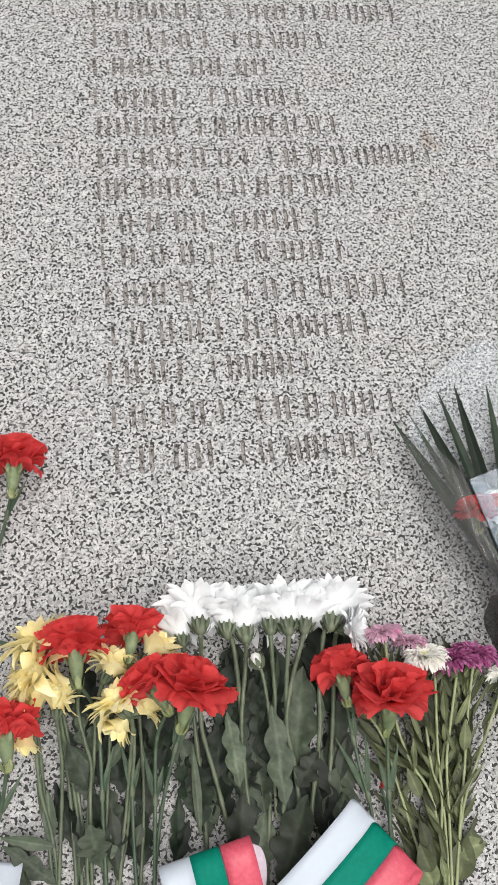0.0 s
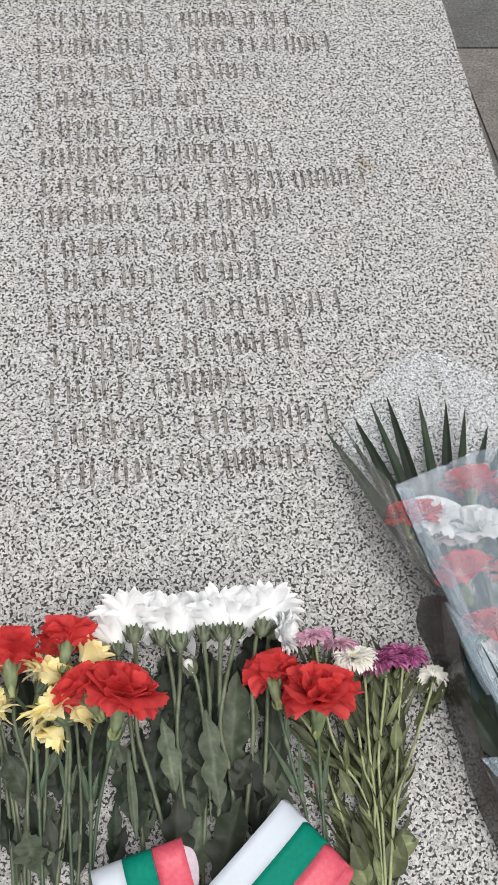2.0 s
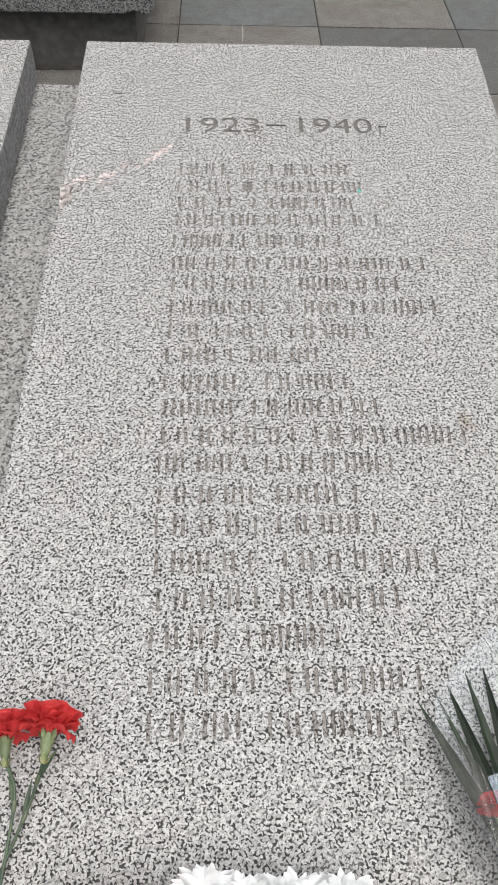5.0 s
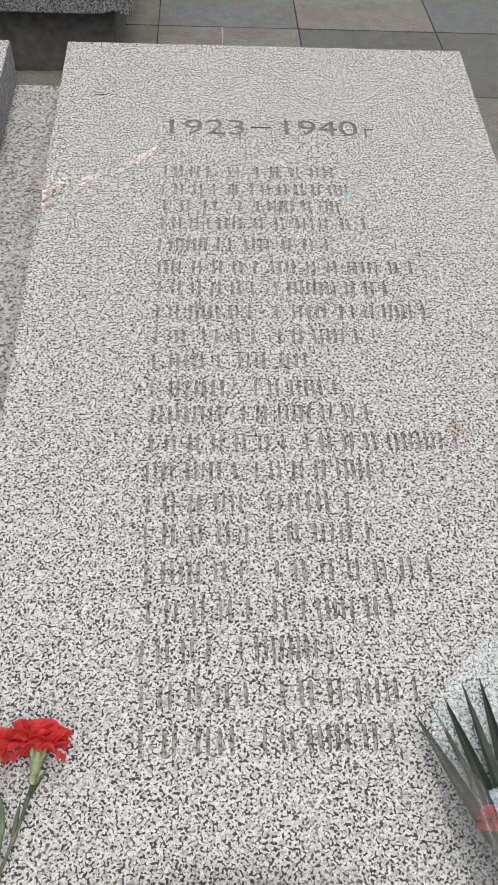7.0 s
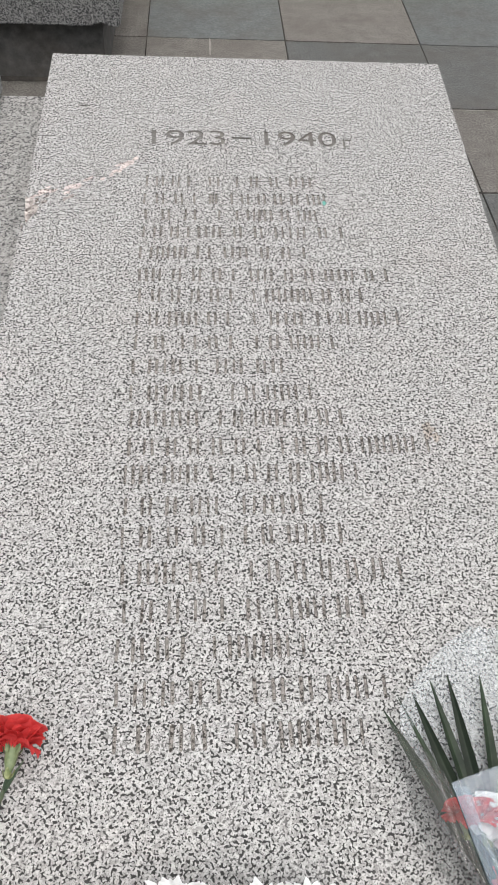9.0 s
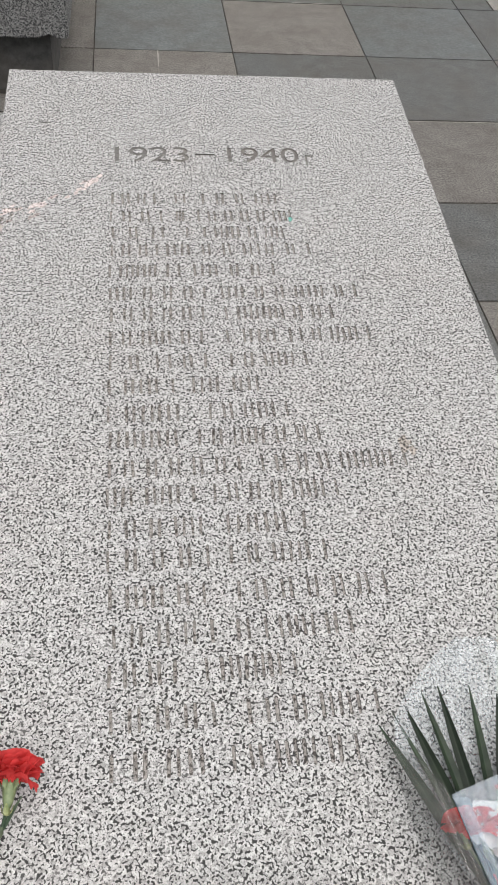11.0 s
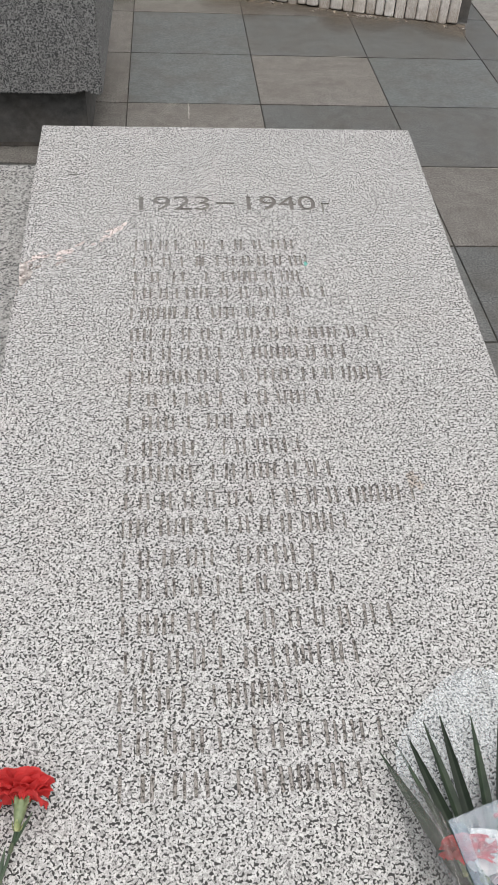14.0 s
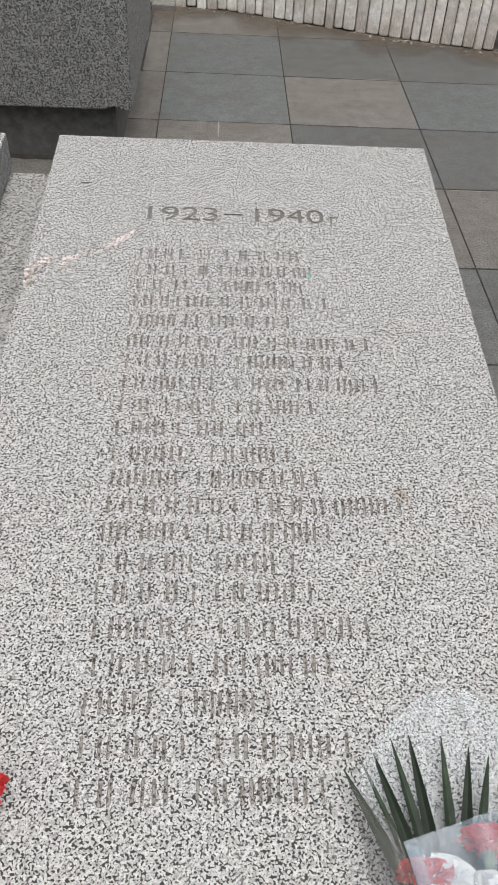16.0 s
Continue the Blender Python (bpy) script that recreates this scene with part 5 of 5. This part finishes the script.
STRIPES = [(0.0, 0.335, M_RIB_W, "white_stripe"), (0.335, 0.655, M_RIB_G, "green_stripe"), (0.655, 0.668, M_SEAM, "seam"), (0.668, 1.0, M_RIB_R, "red_stripe")]
ribbon = thing("ribbon", (-0.0697, -1.9717, 0.000), "white, green and red satin ribbon folded in loops", "ribbon")
loop(ribbon, (-0.1958, -1.9239, 0.068), (-0.1114, -1.9074, 0.068), [(0.16, 0.004), (0.10, 0.030), (0.05, 0.054), (0.012, 0.068), (-0.004, 0.058), (0.004, 0.040), (0.03, 0.022), (0.08, 0.010), (0.15, 0.003)], 0.03, STRIPES)
loop(ribbon, (-0.0101, -1.8822, 0.056), (0.0422, -1.9487, 0.056), [(0.20, 0.030), (0.14, 0.050), (0.09, 0.060), (0.045, 0.062), (0.012, 0.058), (-0.001, 0.048), (0.006, 0.036), (0.06, 0.020), (0.13, 0.008), (0.2, 0.004)], 0.5, STRIPES)
g = Geo()
inner = [Vector(q) for q in ((-0.1143, -1.9098, 0.064), (-0.1109, -1.9191, 0.066), (-0.1100, -1.9338, 0.058), (-0.1122, -1.9603, 0.044))]
outer = [Vector(q) for q in ((-0.1118, -1.9092, 0.064), (-0.1018, -1.9160, 0.056), (-0.0980, -1.9332, 0.048), (-0.1012, -1.9618, 0.036))]
g.grid([[a, a.lerp(c, 0.5) + Vector((0, 0, 0.002)), c] for a, c in zip(curve(inner, 6), curve(outer, 6))])
part("curled_edge", g, M_LILAC, ribbon, "pale inner side of the loop")
rosette = thing("ribbon", (0.2814, -2.0030, 0.000), "curled red and white satin ribbon end", "ribbon")
loop(rosette, (0.2596, -1.9690, 0.030), (0.2873, -1.9612, 0.030), [(0.06, 0.010), (0.03, 0.028), (0.006, 0.034), (-0.002, 0.026), (0.01, 0.016), (0.05, 0.006)], 0.1, [(0.0, 0.3, M_RIB_W, "white_stripe"), (0.3, 1.0, M_RIB_R, "red_stripe")])
tail = thing("ribbon", (-0.3377, -1.9299, 0.000), "white satin ribbon end under chrysanthemum leaves", "ribbon")
loop(tail, (-0.3900, -1.8960, 0.030), (-0.3190, -1.9060, 0.030), [(0.0, 0.020), (0.03, 0.030), (0.06, 0.022), (0.10, 0.012), (0.16, 0.003)], 0.25, [(0.0, 1.0, M_RIB_W, "white_stripe")])

# ---- wrapped bouquet with a palm leaf ----
bq = thing("wrapped_bouquet", (0.2669, -1.8733, 0.000), "red and white carnations and palm leaf in clear film", "bouquet")
TIE = Vector((0.2418, -1.8743, 0.070))
FAN = Vector((0.2087, -1.7089, 0.030))
# palm leaf
g = Geo()
g.tube(curve([FAN, FAN.lerp(TIE, 0.5) + Vector((0, 0, -0.004)), TIE - Vector((0, 0, 0.02)), TIE + Vector((0.0, -0.18, -0.05))], 8), 0.0035, 7)
palm = part("palm_leaf", g, M_PALM, bq, "dark green fan palm leaf")
for k, tip in enumerate([(0.1035, -1.4921, 0.030), (0.1265, -1.4719, 0.022), (0.1423, -1.4690, 0.026), (0.1668, -1.4541, 0.024), (0.1892, -1.4473, 0.026), (0.2324, -1.4491, 0.030), (0.2616, -1.4638, 0.028),
                         (0.2866, -1.4732, 0.028), (0.3082, -1.4986, 0.030), (0.3257, -1.5121, 0.030), (0.3623, -1.5537, 0.034)]):
    tip = Vector(tip)
    root = FAN + (tip - FAN) * 0.03 + Vector((0, 0, 0.001 * (k % 3)))
    g = Geo()
    leaf(g, root, tip - root, (tip - root).length, 0.0150 if k != 1 else 0.009, (0.25 * (1 if k % 2 else -1), 0, 1), 0.0, 0.004 * (k % 3), 0.35, 14, 0.9)
    part("leaflet", g, M_PALM, palm)
# carnations in the wrapping
for i, (mouth, axis, rad, m) in enumerate([
        ((0.2512, -1.5910, 0.070), (0.062, 0.975, 0.210), 0.0285, M_RED), ((0.3010, -1.6066, 0.066), (0.077, 0.976, 0.198), 0.0280, M_RED), ((0.3300, -1.6085, 0.058), (0.318, 0.895, 0.330), 0.0260, M_RED),
        ((0.1990, -1.6250, 0.066), (0.050, 0.760, 0.620), 0.0290, M_WHITE), ((0.2452, -1.6436, 0.070), (-0.132, 0.745, 0.651), 0.0290, M_WHITE), ((0.1690, -1.6160, 0.060), (-0.162, 0.970, 0.163), 0.0195, M_RED),
        ((0.1830, -1.6260, 0.082), (-0.210, 0.900, 0.400), 0.0215, M_RED), ((0.2193, -1.6909, 0.068), (-0.048, 0.944, 0.317), 0.0300, M_RED), ((0.2776, -1.7014, 0.068), (0.135, 0.937, 0.333), 0.0290, M_RED),
        ((0.2262, -1.7524, 0.074), (0.007, 0.960, 0.268), 0.0260, M_RED), ((0.2419, -1.7938, 0.078), (-0.009, 0.812, 0.586), 0.0310, M_WHITE), ((0.3404, -1.6857, 0.062), (0.314, 0.895, 0.352), 0.0270, M_RED),
        ((0.2209, -1.6442, 0.050), (0.069, 0.955, 0.290), 0.0230, M_PALE)]):
    mouth = (mouth[0], mouth[1], mouth[2] - 0.010)
    h = Vector(mouth)
    tie = TIE + Vector((0.012 * math.sin(i * 2.1), 0, -0.022 + 0.010 * math.cos(i * 1.7)))
    carnation_parts(bq, mouth, axis, rad, [h.lerp(tie, 0.45) + Vector((0.022 if i == 5 else 0.0, 0, -0.008)), tie, tie + Vector((0.018 * math.sin(i * 1.3), -0.10, -0.030)), tie + Vector((0.04 * math.sin(i * 1.3), -0.20, -0.042))], m, 200 + i, ((14, 1 if i % 2 else -1, 0.06),), True)

# dark broad leaves filling the wrapping
f_r = random.Random(31)
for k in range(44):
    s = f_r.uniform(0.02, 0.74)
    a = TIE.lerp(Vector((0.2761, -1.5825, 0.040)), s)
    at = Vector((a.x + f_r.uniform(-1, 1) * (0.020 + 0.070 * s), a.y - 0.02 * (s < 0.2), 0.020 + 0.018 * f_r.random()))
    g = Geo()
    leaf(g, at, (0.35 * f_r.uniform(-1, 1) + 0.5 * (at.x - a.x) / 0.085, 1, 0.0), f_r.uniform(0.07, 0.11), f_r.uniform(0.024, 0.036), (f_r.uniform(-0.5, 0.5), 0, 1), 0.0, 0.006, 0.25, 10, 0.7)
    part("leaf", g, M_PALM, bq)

# film: back sheet on the stone, front sheet over the flowers, and its skirt below the tie
def sheet(name, left, right, height, material, parent, label, seed, rows=26, cols=22, wave=0.004):
    r = random.Random(seed)
    ph = [r.uniform(0, 6.28) for _ in range(4)]
    la, ra = curve(left, 10), curve(right, 10)
    g = Geo()
    out = []
    for i in range(rows + 1):
        s = i / rows
        p, q = la[round(s * (len(la) - 1))], ra[round(s * (len(ra) - 1))]
        row = []
        for j in range(cols + 1):
            w = j / cols
            z = height(s, w) + wave * s * (math.sin(w * 17 + ph[0] + 2 * s) + 0.6 * math.sin(w * 31 + ph[1] - 5 * s) + 0.5 * math.sin(s * 13 + ph[2]))
            b = p.lerp(q, w)
            row.append((b.x, b.y, max(0.0015, b.z + z)))
        out.append(row)
    g.grid(out)
    ob = part(name, g, material, parent, label)
    ob.visible_shadow = material not in (M_FILM, M_FILM_FRONT)
    return ob


sheet("back_film", [(0.2479, -1.8731, 0.030), (0.2016, -1.8371, 0.010), (0.1974, -1.7473, 0.006), (0.1822, -1.6832, 0.008), (0.1477, -1.6054, 0.012), (0.1210, -1.4997, 0.012), (0.1803, -1.4208, 0.006), (0.2373, -1.3795, 0.006)],
      [(0.2628, -1.8742, 0.030), (0.3370, -1.8464, 0.012), (0.3791, -1.7590, 0.012), (0.4128, -1.6970, 0.014), (0.4501, -1.5957, 0.016), (0.4122, -1.5113, 0.014), (0.3429, -1.4257, 0.006), (0.2821, -1.3824, 0.006)],
      lambda s, w: 0.002 + 0.020 * (2 * abs(w - 0.5)) ** 3 * (1 - 0.8 * s), M_FILM, bq, "clear creased back film", 1)
sheet("front_film", [(0.2000, -1.8150, 0.090), (0.1880, -1.7750, 0.092), (0.1849, -1.7215, 0.094), (0.1704, -1.6894, 0.096), (0.1551, -1.6215, 0.098), (0.1478, -1.5918, 0.100)],
      [(0.3077, -1.8394, 0.088), (0.3298, -1.7751, 0.090), (0.3508, -1.7183, 0.092), (0.3694, -1.6584, 0.095), (0.3699, -1.6077, 0.098), (0.3549, -1.5363, 0.100)],
      lambda s, w: 0.016 * math.sin(math.pi * w) * (0.6 + 0.4 * s) + 0.005 * abs(math.sin(3.5 * math.pi * w)), M_FILM_FRONT, bq, "milky front film", 2, wave=0.0022)
sheet("lower_film", [(0.2334, -1.8748, 0.085), (0.2200, -1.8600, 0.086), (0.2090, -1.8380, 0.088), (0.2000, -1.8150, 0.090)],
      [(0.2424, -1.8749, 0.085), (0.2797, -1.8662, 0.086), (0.2961, -1.8544, 0.087), (0.3077, -1.8394, 0.088)],
      lambda s, w: 0.0096 * math.sin(math.pi * w) * s + 0.005 * s * abs(math.sin(3.5 * math.pi * w)), M_FILM_THIN, bq, "thin film gathered to the tie", 14, wave=0.001)
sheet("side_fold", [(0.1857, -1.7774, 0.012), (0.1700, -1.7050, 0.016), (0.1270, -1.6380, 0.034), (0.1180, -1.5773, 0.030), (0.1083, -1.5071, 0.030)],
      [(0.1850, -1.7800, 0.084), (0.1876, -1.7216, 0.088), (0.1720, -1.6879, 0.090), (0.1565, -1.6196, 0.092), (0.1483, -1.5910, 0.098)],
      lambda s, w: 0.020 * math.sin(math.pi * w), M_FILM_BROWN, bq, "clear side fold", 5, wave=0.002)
# left fold of the brownish film, darkened by colour to look shaded
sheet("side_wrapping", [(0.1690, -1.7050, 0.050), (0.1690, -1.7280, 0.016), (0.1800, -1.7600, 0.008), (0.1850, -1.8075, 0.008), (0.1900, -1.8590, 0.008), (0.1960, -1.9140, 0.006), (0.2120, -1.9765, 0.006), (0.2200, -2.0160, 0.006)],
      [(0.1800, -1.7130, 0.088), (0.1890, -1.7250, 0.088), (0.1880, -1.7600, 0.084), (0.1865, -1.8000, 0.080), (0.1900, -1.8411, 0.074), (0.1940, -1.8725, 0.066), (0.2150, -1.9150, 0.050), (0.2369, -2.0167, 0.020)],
      lambda s, w: 0.006 * math.sin(math.pi * w) + 0.004 * abs(math.sin(2.5 * math.pi * w + 2 * s)), M_FILM_BROWN_SHADE, bq, "brownish film fold with its shade painted dark", 4, wave=0.002)
sheet("film_skirt", [(0.2351, -1.8742, 0.080), (0.1978, -1.8738, 0.070), (0.2066, -1.9140, 0.056), (0.2249, -1.9756, 0.036), (0.2307, -2.0350, 0.020)],
      [(0.2441, -1.8748, 0.080), (0.2772, -1.8847, 0.075), (0.2843, -1.9246, 0.065), (0.2946, -1.9805, 0.045), (0.2947, -2.0404, 0.020)],
      lambda s, w: 0.012 * math.sin(math.pi * w) + 0.007 * abs(math.sin(4.5 * math.pi * w)), M_FILM_THIN, bq, "gathered film below the tie", 3, wave=0.002)
# two dark sheets added under the flowers to paint the inside's shade
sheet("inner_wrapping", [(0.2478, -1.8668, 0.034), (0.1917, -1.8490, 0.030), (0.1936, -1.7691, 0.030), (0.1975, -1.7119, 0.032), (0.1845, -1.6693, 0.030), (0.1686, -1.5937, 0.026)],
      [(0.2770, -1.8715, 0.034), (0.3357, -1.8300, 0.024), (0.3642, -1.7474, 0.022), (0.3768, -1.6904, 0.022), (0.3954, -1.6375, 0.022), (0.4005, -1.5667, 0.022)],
      lambda s, w: 0.004 * math.sin(math.pi * w), M_FILM_SHADE, bq, "added dark sheet for the shaded inside of the film", 6)
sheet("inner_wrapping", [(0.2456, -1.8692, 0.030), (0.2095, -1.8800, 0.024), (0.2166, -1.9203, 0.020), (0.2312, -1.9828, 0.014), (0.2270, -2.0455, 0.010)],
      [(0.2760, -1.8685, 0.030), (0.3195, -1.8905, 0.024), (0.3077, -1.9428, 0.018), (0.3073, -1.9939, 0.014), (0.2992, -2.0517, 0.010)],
      lambda s, w: 0.006 * math.sin(math.pi * w), M_FILM_SHADE, bq, "added dark gathered sheet for the shade below the tie", 12)
def flap(seed, left, right, material):
    sheet("film_flap", left, right, lambda s, w: 0.002 * math.sin(math.pi * w), material, bq, "folded bright film flap", seed, wave=0.0003)


# the long fold from the shoulder to the knot, with its two dark creases, shade drawn as tubes
flap(7, [(0.1740, -1.7223, 0.103), (0.1852, -1.7737, 0.106), (0.2033, -1.8232, 0.104), (0.2265, -1.8728, 0.096)],
     [(0.1752, -1.7221, 0.105), (0.2030, -1.7692, 0.112), (0.2230, -1.8190, 0.108), (0.2324, -1.8723, 0.098)], M_FILM_FLAP)
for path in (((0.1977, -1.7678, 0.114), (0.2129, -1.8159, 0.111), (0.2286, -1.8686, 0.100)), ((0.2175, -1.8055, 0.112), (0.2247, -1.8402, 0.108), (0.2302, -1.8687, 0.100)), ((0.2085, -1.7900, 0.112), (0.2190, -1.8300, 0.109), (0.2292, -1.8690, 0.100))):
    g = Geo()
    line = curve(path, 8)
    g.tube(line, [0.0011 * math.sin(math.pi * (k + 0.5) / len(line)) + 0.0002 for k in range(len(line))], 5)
    part("film_crease", g, M_FILM_SHADE, bq, "dark tube drawn for the shade in a film crease")
flap(8, [(0.1489, -1.5947, 0.102), (0.1599, -1.6445, 0.102), (0.1727, -1.6934, 0.102), (0.1838, -1.7404, 0.102)],
     [(0.1652, -1.5967, 0.106), (0.1724, -1.6474, 0.110), (0.1882, -1.6963, 0.110), (0.1988, -1.7536, 0.108)], M_FILM_FRONT)
flap(9, [(0.2634, -1.6995, 0.112), (0.2674, -1.7414, 0.112), (0.2722, -1.7964, 0.108), (0.2694, -1.8431, 0.100)],
     [(0.3500, -1.7201, 0.100), (0.3363, -1.7711, 0.098), (0.3216, -1.8142, 0.096), (0.3041, -1.8655, 0.090)], M_FILM_FLAP)
flap(10, [(0.2315, -1.8745, 0.095), (0.2118, -1.8734, 0.090), (0.1830, -1.8722, 0.084)],
     [(0.2332, -1.8781, 0.094), (0.2233, -1.9051, 0.082), (0.2163, -1.9185, 0.072)], M_FILM_FLAP)
# the broad pale panels above and below the knot
flap(11, [(0.2215, -1.7923, 0.110), (0.2245, -1.8245, 0.108), (0.2290, -1.8600, 0.103), (0.2285, -1.8800, 0.097), (0.2215, -1.9050, 0.090), (0.2140, -1.9300, 0.080)],
     [(0.2290, -1.7890, 0.108), (0.2500, -1.8280, 0.104), (0.2600, -1.8620, 0.099), (0.2660, -1.8900, 0.094), (0.2690, -1.9150, 0.088), (0.2600, -1.9400, 0.078)], M_FILM_MILK)
# dark tubes for the shade in the panel's creases
for path in (((0.2300, -1.8760, 0.101), (0.2255, -1.8900, 0.098), (0.2195, -1.9080, 0.092)), ((0.2315, -1.8760, 0.101), (0.2345, -1.9000, 0.096), (0.2390, -1.9360, 0.080)), ((0.2305, -1.8770, 0.101), (0.2290, -1.9000, 0.096), (0.2270, -1.9350, 0.081))):
    g = Geo()
    line = curve(path, 8)
    g.tube(line, [0.0010 * math.sin(math.pi * (k + 0.5) / len(line)) + 0.0002 for k in range(len(line))], 5)
    part("film_crease", g, M_FILM_SHADE, bq, "dark tube drawn for the shade in a film crease")
# the front film's folded edge, its shade drawn as a dark tube
g = Geo()
g.tube(curve([(0.1483, -1.5940, 0.103), (0.1556, -1.6230, 0.101), (0.1700, -1.6880, 0.099), (0.1835, -1.7190, 0.097), (0.1870, -1.7450, 0.096), (0.1880, -1.7800, 0.095), (0.1990, -1.8150, 0.093)], 8), 0.0007, 5)
part("film_crease", g, M_FILM_SHADE, bq, "dark tube drawn for the shade in a film crease")
# sharp creases that run out from the tie, highlights and shade painted as strips
k_r = random.Random(15)
for k in range(22):
    w = (k + k_r.uniform(0.1, 0.9)) / 22
    foot = Vector((0.2117, -1.8670, 0.094)).lerp(Vector((0.2621, -1.8680, 0.094)), w)
    head = Vector((0.1824, -1.7463, 0.104)).lerp(Vector((0.3369, -1.7437, 0.104)), w) if k % 3 else Vector((0.1588, -1.6332, 0.106)).lerp(Vector((0.3646, -1.6483, 0.104)), w)
    s0 = k_r.uniform(0.0, 0.55)
    s1 = min(1.0, s0 + k_r.uniform(0.3, 0.7))
    g = Geo()
    rows = []
    for i in range(9):
        q = s0 + (s1 - s0) * i / 8
        at = foot.lerp(head, q) + Vector((0.004 * math.sin(5 * q + k), 0, 0.014 * math.sin(math.pi * w) * q))
        half = k_r.uniform(0.0003, 0.0009) * math.sin(math.pi * (i + 0.5) / 9)
        rows.append([at - Vector((half, 0, 0)), at + Vector((0, 0, half)), at + Vector((half, 0, 0))])
    g.grid(rows)
    part("film_crease", g, M_CREASE_GLINT if k % 4 else M_FILM_SHADE, bq).visible_shadow = False
# thin dry twigs between the flowers and the film
for tip, low in (((0.2303, -1.7642, 0.094), (0.2354, -1.8056, 0.092)), ((0.2478, -1.7486, 0.096), (0.2389, -1.8058, 0.092)), ((0.2627, -1.7580, 0.096), (0.2417, -1.8033, 0.092)), ((0.2692, -1.7777, 0.094), (0.2420, -1.8141, 0.092))):
    g = Geo()
    g.tube(curve([tip, low, (0.2383, -1.8654, 0.075)], 6), 0.0009, 5)
    part("twig", g, M_STEM, bq)
g = Geo()
g.tube([TIE + Vector((0.012 * math.cos(a), 0.0, 0.016 * math.sin(a) - 0.006)) for a in (k * math.pi / 8 for k in range(17))], 0.0016, 6)
part("tie", g, M_STRING, bq, "thin pale string")

# dry leaves and crumbs swept against the wall
d_r = random.Random(8)
for x, y, size in ((0.80, 3.03, 0.045), (0.90, 3.00, 0.035), (0.99, 2.975, 0.04), (1.15, 2.93, 0.028), (1.29, 2.90, 0.03), (1.40, 2.85, 0.03), (0.30, 3.20, 0.035), (0.36, 3.21, 0.03), (-0.02, 3.37, 0.03), (1.03, 2.96, 0.03)):
    g = Geo()
    a = d_r.uniform(0, 6.28)
    leaf(g, (0, 0, 0.003), (math.cos(a), math.sin(a), 0.08), size, size * 0.5, (0.3 * math.sin(a * 3), 0.2, 1), 0.15, 0.0, 0.5, 7)
    ob = solid("dry_leaf", g, M_DRY, "curled dry leaf on the paving by the wall", "leaf", Matrix.Translation((x, y, 0)), group="dry leaves by the wall", smooth=True)
